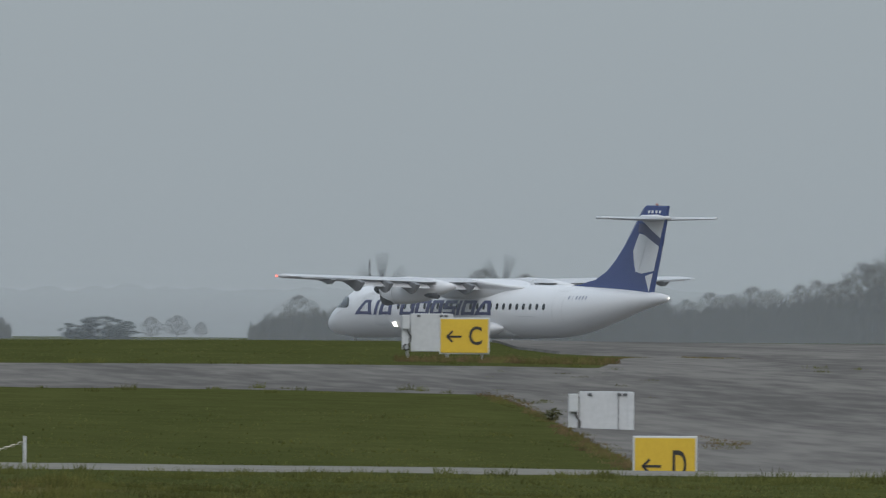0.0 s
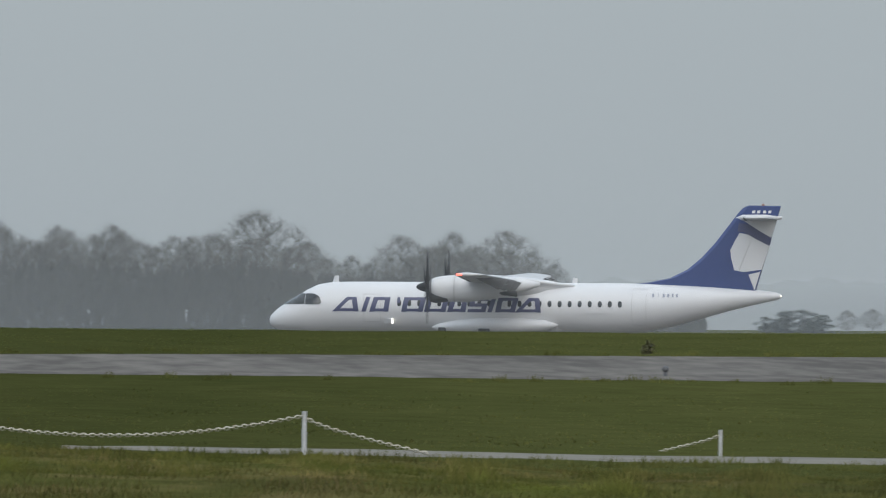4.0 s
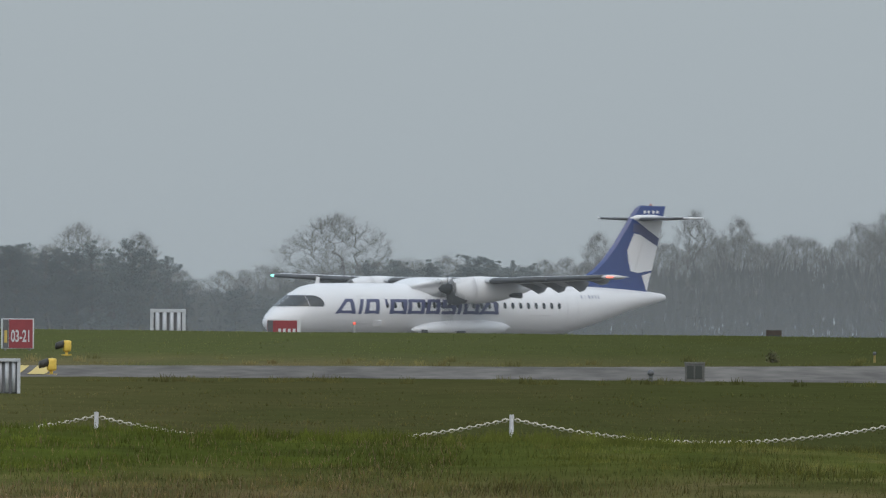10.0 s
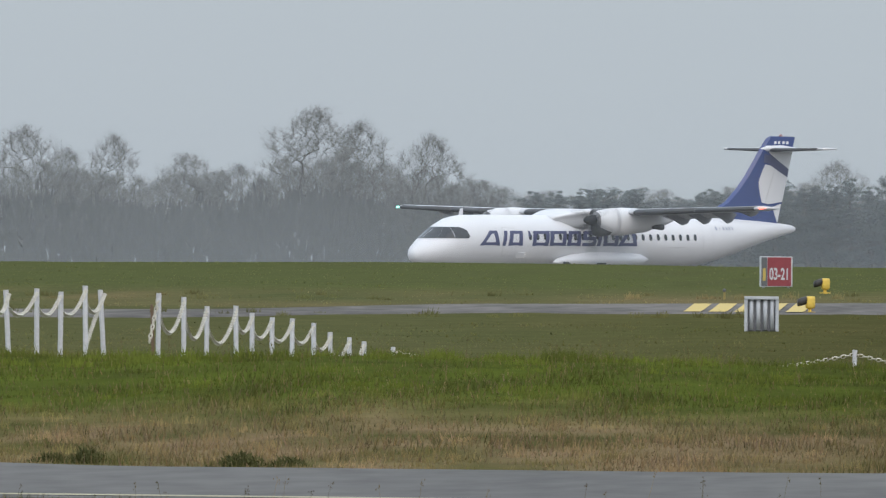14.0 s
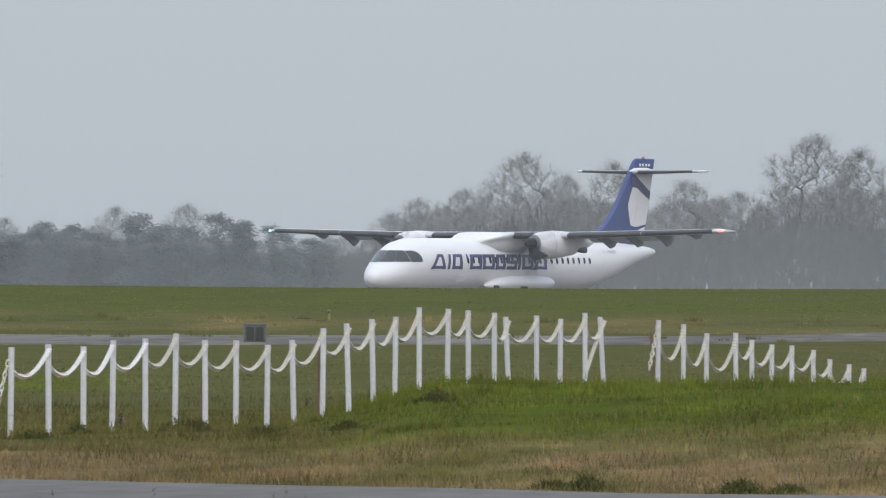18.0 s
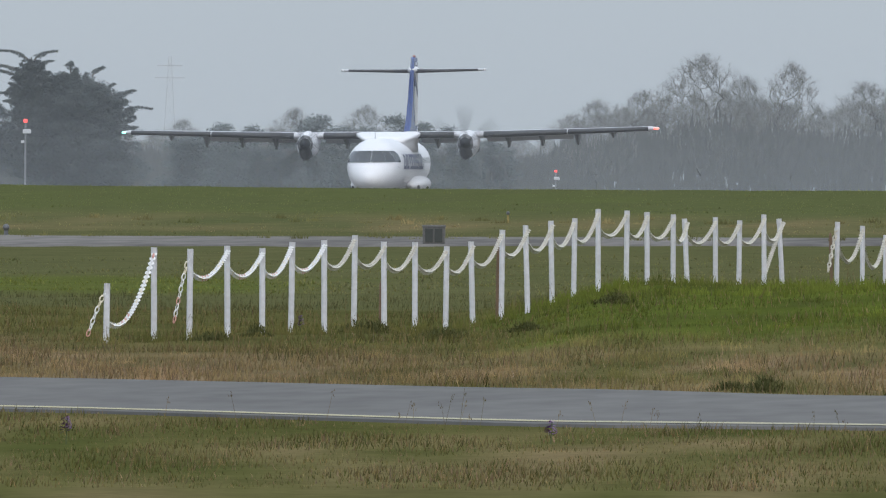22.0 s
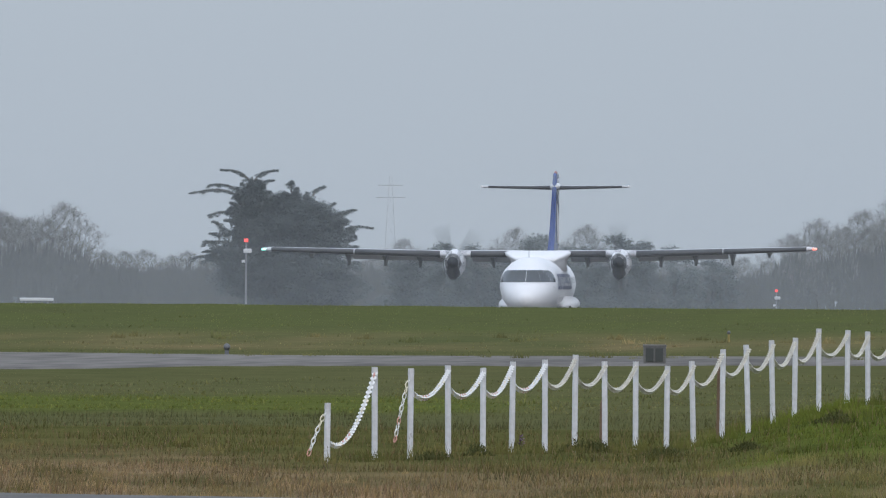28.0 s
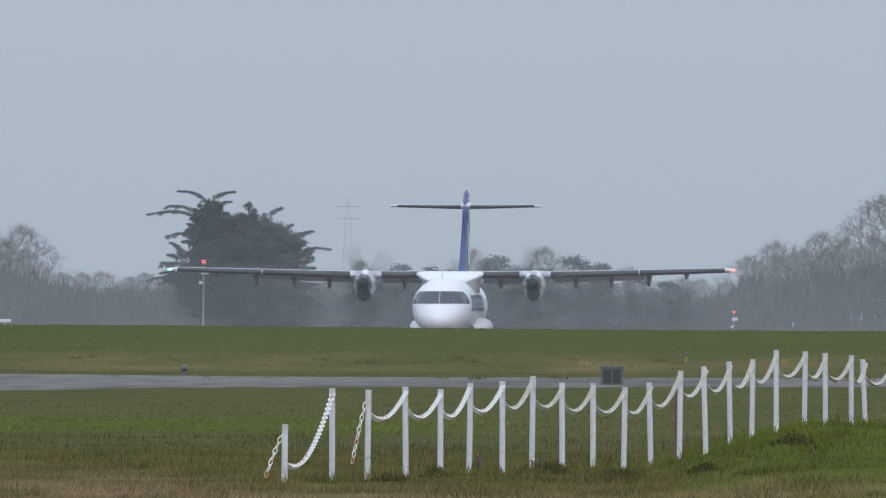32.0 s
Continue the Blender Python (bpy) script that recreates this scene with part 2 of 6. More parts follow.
def turf(b, d):
    """The colour of the grass that grows at a place, paled with haze far off."""
    x = d * math.sin(b / 1000)
    wave = noise.noise((x * 0.35, d * 0.02, 3.0)) + 0.5 * noise.noise((x * 1.7, d * 0.08, 7.0))
    east = smooth((b + 12 + 8 * wave) / 34)
    patch = noise.noise((x * 1.1, d * 0.22, 11.0))
    if d < 222:
        west = blend(blend(OLIVE, LUSH, max(0.0, min(1.0, 0.6 + 0.7 * wave))), STRAW, max(0.0, min(0.85, 0.30 + 0.5 * wave + 0.8 * patch)))
        west = blend(west, DEEP, max(0.0, 0.3 - 0.9 * patch))
    elif d < 380:
        dry = 1 - smooth((d + 22 * wave - 255 - 12 * smooth((-46 - b) / 8) - 28 * smooth((-53 - b) / 5)) / 45)
        fresh = smooth((b + 46 + 6 * wave) / 8) * (1 - smooth((d - 350) / 30))
        west = blend(blend(OLIVE, LUSH, 0.15 + 0.85 * fresh), STRAW, max(0.0, min(1.0, dry * (0.74 + 0.5 * wave + 0.5 * patch))))
        west = blend(west, DEEP, max(0.0, min(0.7, 0.22 - 0.9 * patch)))
    elif d < 730:
        west = blend(blend(OLIVE, MOWN, 0.45 + 0.5 * wave), (0.085, 0.096, 0.05), 0.32 - 0.22 * smooth((b + 28) / 16))
        west = blend(west, LUSH, 0.6 * smooth((-45 - b + 4 * wave) / 4) * smooth((d - 425 + 10 * wave) / 25) * (1 - smooth((d - 500 + 20 * wave) / 40)))
    else:
        edge = 1 - smooth((d - 770) / 60)
        # the pale grey-green share is distance haze mixed into the turf colour
        west = blend(blend(MOWN, LUSH, 0.35 + 0.3 * wave), (0.12, 0.13, 0.09), 0.18)
        west = blend(west, STRAW, 0.5 * edge * max(0.0, 0.6 + wave))
    if d < 730:
        west = tuple(k * (1 - 0.22 * smooth((b + 18) / 12)) for k in west)
    easty = blend(DEEP, MOWN, max(0.0, 0.15 + 0.35 * smooth((b - 20) / 14) + 0.5 * wave))
    easty = tuple(k * (1 + 0.16 * smooth((b - 22) / 12)) for k in easty)
    if d < 400:  # rough meadow before the pale path, fresher towards the mound
        rough = blend(blend(OLIVE, LUSH, max(0.0, min(1.0, 0.50 + 0.7 * wave))), STRAW, max(0.0, min(0.45, 0.04 + 0.5 * patch)))
        rough = blend(rough, DEEP, max(0.0, min(0.7, 0.30 - 0.9 * patch)))
        easty = blend(rough, easty, 0.85 * smooth((b - 33) / 11))
    return blend(west, easty, east)


bearings = [-3141.6, -2400, -1600, -900, -400, -200, -120, -90, -78] + [-70 + 1.5 * k for k in range(94)] + [80, 95, 120, 200, 400, 900, 1600, 2400]
distances = [0.5, 20, 60, 100, 130, 150, 165, 180] + [190 + 6 * k for k in range(45)] + [462 + 14 * k for k in range(32)] + [930 + 40 * k for k in range(16)] + [1700, 2100, 2600, 3200, 4000, 4900]


def build_ground():
    me = bpy.data.meshes.new("ground")
    verts, faces = [], []
    nb, nd = len(bearings), len(distances)
    for d in distances:
        for b in bearings:
            bump = 0.0
            if -80 < b < 80 and 256 < d < 1100 and not (b > 49 and d > 530):
                bump = 0.03 * noise.noise((d * math.sin(b / 1000) * 0.5, d * 0.06, 0.0))
            verts.append(polar(b, d, ground(b, d) + bump))
    for i in range(nd - 1):
        for j in range(nb):
            k = (j + 1) % nb
            faces.append((i * nb + j, i * nb + k, (i + 1) * nb + k, (i + 1) * nb + j))
    faces.append(tuple(range(nb))[::-1])
    me.from_pydata(verts, [], faces)
    me.materials.append(M_GROUND)
    kinds = me.color_attributes.new("turf", "FLOAT_COLOR", "POINT")
    kinds.data.foreach_set("color", [c for d in distances for q in bearings for c in (*turf(q, d), 1.0)])
    for p in me.polygons:
        p.use_smooth = True
    return tagged(new("ground", me), "rough green airfield turf, patchy and uneven", "grass", kind="structure")


build_ground()


def strip(name, b0, b1, near, far, mat, lift=0.02, steps=60, across=6):
    """A sheet that lies on the turf between two distances, which are functions of the bearing."""
    me = bpy.data.meshes.new(name)
    verts, faces = [], []
    for i in range(steps + 1):
        b = b0 + (b1 - b0) * i / steps
        wear = 0.25 * noise.noise((b * 1.3, near(b) * 0.01, 5.0)) + 0.12 * noise.noise((b * 5.1, 0.0, 9.0))
        for j in range(across + 1):
            q = j / across if across < 20 else min(1.0, max(0.0, (j - 0.94) / (across - 1.88)))
            d = near(b) + 4 * wear * (0.25 if across >= 20 else 1) + (far(b) - near(b)) * q
            verts.append(polar(b, d, ground(b, d) + (lift if 0 < j < across else -0.25)))
    for i in range(steps):
        for j in range(across):
            a = i * (across + 1) + j
            faces.append((a, a + across + 1, a + across + 2, a + 1))
    me.from_pydata(verts, [], faces)
    me.materials.append(mat)
    return new(name, me)


taxi_near = lambda b: along([(-75, 600), (-61, 630), (-54, 650), (-32, 675), (-22, 712), (0, 716), (20, 708), (40, 700), (51, 690), (56, 540), (75, 525)], b)
taxi_far = lambda b: along([(-75, 712), (-61, 712), (-54, 703), (-32, 718), (-22, 747), (-10, 756), (0, 758), (20, 768), (50, 770), (54.3, 778), (55.2, 850), (56.5, 905), (75, 920)], b)
tagged(strip("taxiway", -75, 78, taxi_near, taxi_far, M_APRON, 0.03, 440, 16), "grey worn asphalt taxiway crossing the turf", "taxiway", kind="structure")
apron_near = lambda b: along([(51.2, 1075), (52.0, 930), (53.2, 868), (54.6, 850), (78.0, 850)], b)
tagged(strip("apron", 51.2, 78.0, apron_near, lambda b: 1086 + 0.6 * max(0.0, b - 56), M_APRON, 0.07, 240, 14), "grey worn asphalt apron behind a strip of turf", "apron", kind="structure")
road_far = lambda b: along([(-75, 252), (-57.6, 243), (-39, 234.5), (-31.5, 230), (-13, 228), (80, 228)], b)
road_near = lambda b: along([(-75, 223.4), (-57.6, 215.4), (-39, 205.9), (-13, 202.9), (80, 202.9)], b)
tagged(strip("road", -75, 78, road_near, road_far, M_ROAD, 0.02, 120, 20), "blue-grey asphalt service road beside dry grass", "road", kind="structure")
tagged(strip("pavement", 18, 78, lambda b: 512 - 0.12 * (b - 21), lambda b: 524 + 0.1 * (b - 21) - 9 * smooth((21 - b) / 3), M_CONCRETE, 0.04), "pale concrete path edge among grass tufts", "path", kind="structure")


def runway_z(x, y):
    return EYE - 3.37 - 0.28 * smooth((y - 1735) / 50) + 0.22 * smooth((x - 78) / 12)


me = bpy.data.meshes.new("runway")
stations = [1510 + 20 * k for k in range(23)]
cross = [-900, -100, 0, 50, 70, 75, 80, 85, 90, 120, 900]
me.from_pydata([(x, y, runway_z(x, y)) for y in stations for x in cross], [],
               [(11 * k + i, 11 * k + i + 1, 11 * k + i + 12, 11 * k + i + 11) for k in range(22) for i in range(10)])
me.materials.append(M_ASPHALT)
tagged(new("runway", me), "wide grey asphalt runway behind the turf crest", "runway", kind="structure")

# ---------------------------------------------------------------- the airliner
M_PANEL = material("door_seam", (0.53, 0.54, 0.56), 0.5, scale=2.0, fine=10.0)
M_BOOT = material("black_deicing_boot", (0.045, 0.047, 0.050), 0.6, second=(0.065, 0.066, 0.068), scale=1.0, fine=8.0, spec=0.2)
M_SMALLPRINT = material("small_print_paint", (0.20, 0.22, 0.29), 0.5, second=(0.28, 0.30, 0.36), scale=2.0, fine=12.0)
M_UNDER = material("dark_grey_fairing", (0.15, 0.155, 0.16), 0.5, scale=1.0, fine=8.0)
M_SPIN = material("graphite_propeller", (0.028, 0.030, 0.033), 0.85, scale=2.0, fine=15.0, spec=0.15)
M_BELLY = material("belly_grey_paint", (0.40, 0.41, 0.42), 0.45, second=(0.33, 0.34, 0.35), scale=0.6, fine=5.0)
M_STEEL = material("landing_gear_steel", (0.45, 0.45, 0.46), 0.35, 0.6, scale=3.0, fine=20.0)
M_RED_GLOW = glow("red_position_light", (1.0, 0.16, 0.11), 2.0)
M_GREEN_GLOW = glow("green_position_light", (0.3, 1.0, 0.8), 2.0)
M_WHITE_GLOW = glow("white_lamp", (1.0, 0.95, 0.85), 2.4)
PLANE_ROWS = [  # seconds, x, y, heading
    (0, 89.47, 1752.13, 126.77),
    (0.5, 85.94, 1757.66, 131.11),
    (1, 82.83, 1763.20, 135.91),
    (1.5, 78.78, 1768.20, 141.37),
    (2, 74.53, 1773.06, 147.27),
    (2.5, 70.02, 1778.16, 153.39),
    (3, 65.40, 1782.78, 159.32),
    (3.5, 60.59, 1786.17, 165.15),
    (4, 55.51, 1787.57, 170.76),
    (4.5, 50.38, 1787.00, 175.92),
    (6.5, 30.10, 1777.57, 201.80),
    (7, 25.36, 1775.25, 206.08),
    (7.5, 20.60, 1772.80, 209.69),
    (8, 15.84, 1770.23, 212.79),
    (8.5, 11.51, 1767.54, 215.53),
    (9, 7.34, 1764.73, 217.59),
    (9.5, 3.15, 1761.64, 219.07),
    (10, -0.95, 1758.28, 220.38),
    (10.5, -4.95, 1754.92, 221.45),
    (11, -8.93, 1751.84, 222.24),
    (11.5, -12.96, 1749.02, 222.79),
    (12, -16.89, 1746.30, 223.23),
    (12.5, -20.87, 1743.70, 223.63),
    (13, -24.77, 1741.23, 224.07),
    (13.5, -28.69, 1738.93, 224.52),
    (15.5, -44.82, 1731.05, 226.64),
    (16, -48.55, 1729.06, 228.37),
    (16.5, -51.96, 1727.05, 230.91),
    (17, -55.65, 1725.06, 233.49),
    (17.5, -59.15, 1723.14, 236.49),
    (18, -62.22, 1721.29, 240.09),
    (18.5, -65.31, 1719.49, 244.13),
    (19, -67.79, 1717.87, 248.06),
    (19.5, -70.16, 1716.49, 251.73),
    (20, -72.20, 1715.26, 255.27),
    (20.5, -73.74, 1714.03, 258.70),
    (21, -74.95, 1712.65, 261.92),
    (21.5, -75.70, 1711.15, 264.96),
    (22, -76.36, 1709.54, 267.51),
    (22.5, -76.45, 1707.65, 269.64),
    (23, -76.51, 1705.25, 270.75),
    (23.5, -76.67, 1701.74, 270.56),
    (24, -76.59, 1696.94, 270.13),
    (24.5, -76.69, 1691.32, 269.77),
    (25, -76.71, 1685.36, 269.51),
    (25.5, -76.77, 1679.51, 269.29),
    (26, -76.89, 1674.21, 269.20),
    (26.5, -77.03, 1669.40, 269.22),
    (28.5, -77.62, 1651.04, 269.40),
    (29, -77.70, 1646.52, 269.46),
    (29.5, -77.75, 1642.00, 269.52),
    (30, -77.83, 1637.50, 269.59),
    (30.5, -77.90, 1633.02, 269.66),
    (31, -77.92, 1628.57, 269.72),
    (31.5, -77.92, 1624.15, 269.78),
    (32, -78.00, 1619.75, 269.83),
]


NOSE = 12.5  # the nose lies this far ahead of the main wheels
SECTIONS = [(0.0, 1.62, 0.04, 0.04), (0.12, 1.63, 0.34, 0.30), (0.4, 1.68, 0.62, 0.53), (0.9, 1.79, 0.90, 0.76), (1.4, 1.92, 1.08, 0.92), (2.0, 2.08, 1.24, 1.16),
            (2.6, 2.20, 1.34, 1.32), (3.4, 2.28, 1.41, 1.38), (5.0, 2.30, 1.43, 1.38), (16.8, 2.30, 1.43, 1.38), (18.5, 2.315, 1.41, 1.365), (20.0, 2.38, 1.34, 1.28),
            (21.5, 2.51, 1.20, 1.09), (23.0, 2.685, 0.96, 0.855), (24.5, 2.86, 0.67, 0.595), (26.0, 2.99, 0.39, 0.36), (26.9, 3.04, 0.22, 0.205), (27.17, 3.045, 0.13, 0.125)]


def shell(x):
    """Middle height, half width and half height of the fuselage, x metres behind the nose."""
    for (x0, *a), (x1, *b) in zip(SECTIONS, SECTIONS[1:]):
        if x <= x1:
            q = (x - x0) / (x1 - x0)
            return [u + (v - u) * q for u, v in zip(a, b)]
    return SECTIONS[-1][1:]


def skin(x, z, side, proud=0.012):
    zc, ry, rz = shell(x)
    y = ry * math.sqrt(max(0.0, 1 - ((z - zc) / rz) ** 2))
    return Vector((NOSE - x, side * (y + proud), z))


def ring(x, z, ry, rz, n=24):
    return [Vector((NOSE - x, ry * math.sin(2 * math.pi * k / n), z + rz * math.cos(2 * math.pi * k / n))) for k in range(n)]


def skin_patch(bm, outline, side, proud=0.012, rows=6):
    """A thin plate on the fuselage skin. outline(q): front and back edge (metres behind the nose) and height, q from 0 to 1."""
    grid = []
    for i in range(rows + 1):
        x0, x1, z = outline(i / rows)
        grid.append([bm.verts.new(skin(x0 + (x1 - x0) * k / 4, z, side, proud)) for k in range(5)])
    for a, c in zip(grid, grid[1:]):
        for k in range(4):
            f = (a[k], a[k + 1], c[k + 1], c[k])
            bm.faces.new(f if side < 0 else f[::-1])


def bar(bm, x0, z0, x1, z1, width, side, proud=0.014):
    """A slanting bar of lettering colour on the skin, from (x0, z0) up to (x1, z1)."""
    skin_patch(bm, lambda q: (x0 + (x1 - x0) * q, x0 + (x1 - x0) * q + width, z0 + (z1 - z0) * q), side, proud)


def aerofoil(x0, chord, y, z, thick, n=18, start=0.0, end=1.0, grow=0.0):
    pts = []
    for k in range(n):
        t = 2 * math.pi * k / n
        c = start + (end - start) * (0.5 - 0.5 * math.cos(t))
        w = thick * chord * (1.75 * math.sqrt(max(c, 0)) * (1 - c) + 0.012) + grow
        pts.append(Vector((NOSE - x0 - c * chord + (grow if c < 0.02 else 0), y, z + (w if t < math.pi else -0.65 * w))))
    return pts


def wing_row(y):
    """Leading edge behind the nose, chord and height of the wing at y metres out."""
    if y <= 5.0:
        return 11.1, 2.6, 3.80
    q = (y - 5.0) / 8.5
    return 11.1 + 0.55 * q, 2.6 - 1.0 * q, 3.80 + 0.26 * q


def build_propeller(plane, side):
    bm = bmesh.new()
    loft(bm, [[Vector((x, r * math.sin(k * math.pi / 8), r * math.cos(k * math.pi / 8))) for k in range(16)]
              for x, r in ((0.60, 0.02), (0.53, 0.11), (0.36, 0.20), (0.15, 0.26), (-0.12, 0.29))])
    bmesh.ops.recalc_face_normals(bm, faces=bm.faces)
    hub = part("propeller", bm, M_SPIN, plane, "dark grey six-blade propeller, spinning", True)
    for k in range(6):
        bm = bmesh.new()
        rows = []
        for r, chord, twist in ((0.24, 0.13, 58), (0.5, 0.18, 50), (0.9, 0.19, 40), (1.3, 0.165, 32), (1.7, 0.12, 26), (1.93, 0.05, 23)):
            a = radians(twist)
            c, s = math.cos(a), math.sin(a)
            rows.append([Vector((s * u * chord + c * w, c * u * chord - s * w, r)) for u, w in ((-0.5, 0), (-0.1, 0.03), (0.5, 0), (-0.1, -0.02))])
        loft(bm, rows)
        bmesh.ops.rotate(bm, verts=bm.verts, cent=(0, 0, 0), matrix=Matrix.Rotation(radians(60 * k), 3, "X"))
        bmesh.ops.recalc_face_normals(bm, faces=bm.faces)
        part("blade", bm, M_SPIN, hub)
    return hub


def build_wheel(plane, x, y, r, w):
    bm = bmesh.new()
    prof = [(-w / 2, r * 0.8), (-w / 2 * 0.8, r * 0.95), (0, r), (w / 2 * 0.8, r * 0.95), (w / 2, r * 0.8)]
    loft(bm, [[Vector((x + q * math.sin(k * math.pi / 10), y + o, r + q * math.cos(k * math.pi / 10))) for k in range(20)] for o, q in prof])
    wheel = part("wheel", bm, M_BLACK, plane, "black aircraft tyre", True)
    bm = bmesh.new()
    tube(bm, (x, y - w / 2 - 0.01, r), (x, y + w / 2 + 0.01, r), r * 0.45, r * 0.45, 14)
    part("rim", bm, M_STEEL, wheel)


def build_airliner():
    plane = thing("airliner", "white twin-propeller airliner with a royal blue tail, taxiing", "airplane")
    bm = bmesh.new()
    fine = [0, 0.03, 0.07, 0.12, 0.2, 0.3, 0.4, 0.55, 0.7, 0.9, 1.15, 1.4, 1.7, 2.0, 2.3, 2.6, 3.0, 3.4, 4.2, 5, 8, 11, 14, 17, 18.5, 20, 21.5, 23, 24.5, 26, 26.6, 26.9, 27.1, 27.17]
    rows = []
    for x in fine:
        zc, ry, rz = shell(x)
        if x < 0.12:  # a round tip
            q = math.sqrt(x / 0.12)
            zc, ry, rz = 1.625, 0.04 + 0.30 * q, 0.04 + 0.26 * q
        rows.append(ring(x, zc, ry, rz, 40))
    loft(bm, rows)
    bmesh.ops.recalc_face_normals(bm, faces=bm.faces)
    body = part("fuselage", bm, M_WHITE, plane, "glossy white fuselage", True)

    for side in (1, -1):
        # windscreen and side glazing, with pale frames between the panes
        bm = bmesh.new()
        def nose_at(y, z):
            """How far behind the nose the skin passes through (y, z)."""
            lo, hi = 0.12, 3.4
            for _ in range(24):
                x = 0.5 * (lo + hi)
                zc, ry, rz = shell(x)
                lo, hi = (lo, x) if ((z - zc) / rz) ** 2 + (y / ry) ** 2 <= 1 else (x, hi)
            return hi
        def wide(z, x):
            zc, ry, rz = shell(x)
            return ry * math.sqrt(max(0.0, 1 - ((z - zc) / rz) ** 2))
        for s0, s1 in ((0.006, 0.608), (0.612, 0.999)):
            bm = bmesh.new()
            grid = []
            for i in range(9):
                z = 2.46 + 0.58 * i / 8
                end = wide(z, 2.02)
                grid.append([bm.verts.new((NOSE - nose_at(end * (s0 + (s1 - s0) * k / 10), z) + 0.022, side * (end * (s0 + (s1 - s0) * k / 10) + 0.006), z + 0.01)) for k in range(11)])
            for a, c in zip(grid, grid[1:]):
                for k in range(10):
                    f = (a[k], a[k + 1], c[k + 1], c[k])
                    bm.faces.new(f if side > 0 else f[::-1])
            part("windscreen_pane", bm, M_GLASS, body, "dark cockpit glazing")
        bm = bmesh.new()
        skin_patch(bm, lambda q: (2.026, 2.95 - 1.1 * max(0.0, abs(q - 0.45) - 0.25) ** 1.2 - 0.2 * q, 2.46 + 0.58 * q), side, 0.014, 10)
        part("windscreen_pane", bm, M_GLASS, body, "dark cockpit glazing")
        # cabin windows
        for k in range(23):
            xw = 18.8 - 0.533 * k
            if xw > 6.3:
                bm = bmesh.new()
                skin_patch(bm, lambda q: (xw - 0.105 * math.sqrt(max(0.12, 1 - (2 * q - 1) ** 4)), xw + 0.105 * math.sqrt(max(0.12, 1 - (2 * q - 1) ** 4)), 2.40 + 0.33 * q), side, 0.016, 8)
                part("window", bm, M_GLASS, body)
        # door seams: rear door and forward hold door
        for name, x0, x1, z0, z1 in (("rear_door", 19.4, 20.15, 1.50, 3.36), ("cargo_door", 5.15, 6.05, 1.60, 3.0)):
            bm = bmesh.new()
            bar(bm, x0, z0, x0, z1, 0.05, side, 0.010)
            bar(bm, x1, z0, x1, z1, 0.05, side, 0.010)
            skin_patch(bm, lambda q: (x0, x1 + 0.05, z1 + 0.05 * q), side, 0.011, 1)
            skin_patch(bm, lambda q: (x0, x1 + 0.05, z0 - 0.05 + 0.05 * q), side, 0.011, 1)
            part(name, bm, M_PANEL, body)
        # the airline's title as plain slanting shapes: front edge, back edge, and how far each edge leans back towards the top
        spans = [(3.30, 4.72, 0.78, -0.12, "ring"), (4.86, 5.10, 0.24, 0.24, "solid"), (5.28, 6.30, 0.24, 0.10, "ring"), (6.72, 6.88, 0.05, 0.05, "tick"), (6.98, 8.12, 0.16, 0.20, "ring"), (8.20, 9.34, 0.16, 0.18, "ring"),
                 (9.42, 10.40, 0.24, 0.12, "ring"), (10.50, 11.46, 0.20, 0.20, "bands"), (11.56, 11.80, 0.24, 0.24, "solid"), (11.98, 13.02, 0.16, 0.20, "ring"), (13.02, 14.42, 0.74, -0.10, "ring")]
        low, high, aft = 2.10, 2.87, 0.20
        for x0, x1, lean0, lean1, form in spans:
            bm = bmesh.new()
            def slab(a, c, z0, z1, layer):
                """Between the shares a and c of the shape's width."""
                def edge(q):
                    z = z0 + (z1 - z0) * q
                    u = (z - low) / (high - low)
                    front, back = x0 + aft + lean0 * u, x1 + aft + lean1 * u
                    return front + (back - front) * a if a >= 0 else back + a, front + (back - front) * c if c <= 1 else front + c - 1, z
                skin_patch(bm, edge, side, 0.020 + 0.001 * layer, 4)
            if form == "solid":
                slab(0, 1, low, high, 0)
            elif form == "tick":
                slab(0, 1, 2.56, high, 0)
            elif form == "bands":
                for n, (z0, z1) in enumerate(((low, low + 0.17), (low + 0.30, low + 0.47), (high - 0.17, high))):
                    slab(0, 1, z0, z1, 0)
                slab(0, 1.26, low + 0.38, high - 0.08, 1)
                slab(-0.26, 1, low + 0.08, low + 0.38, 1)
            else:
                slab(0, 1.27, low, high, 0)
                slab(-0.27, 1, low, high, 1)
                slab(0, 1, high - 0.16, high, 2)
                slab(0, 1, low + 0.02, low + 0.17, 2)
            part("title_shape", bm, M_NAVY, body, "navy blue painted block")
        for k, (a, c) in enumerate(((20.45, 20.62), (20.75, 20.85), (21.0, 21.18), (21.24, 21.42), (21.48, 21.64), (21.7, 21.86))):
            bm = bmesh.new()
            skin_patch(bm, lambda q: (a + 0.03, c - 0.03, 2.95 + 0.19 * q), side, 0.014, 2)
            part("registration_bar", bm, M_SMALLPRINT, body, "small grey-blue bar")
        bm = bmesh.new()
        skin_patch(bm, lambda q: (16.6, 18.2, 2.03 + 0.05 * q), side, 0.014, 1)
        part("small_marking", bm, M_PANEL, body)
        # a lamp in a small blister on the forward fuselage side, which shines outwards and aft
        bm = bmesh.new()
        z0, z1 = 1.46, 1.76
        root, crest = [skin(6.25, z, side, 0.0) for z in (z0, z1)], [skin(6.66, z, side, 0.22) for z in (z0 + 0.03, z1 - 0.03)]
        foot = [skin(6.74, z, side, 0.0) for z in (z0, z1)]
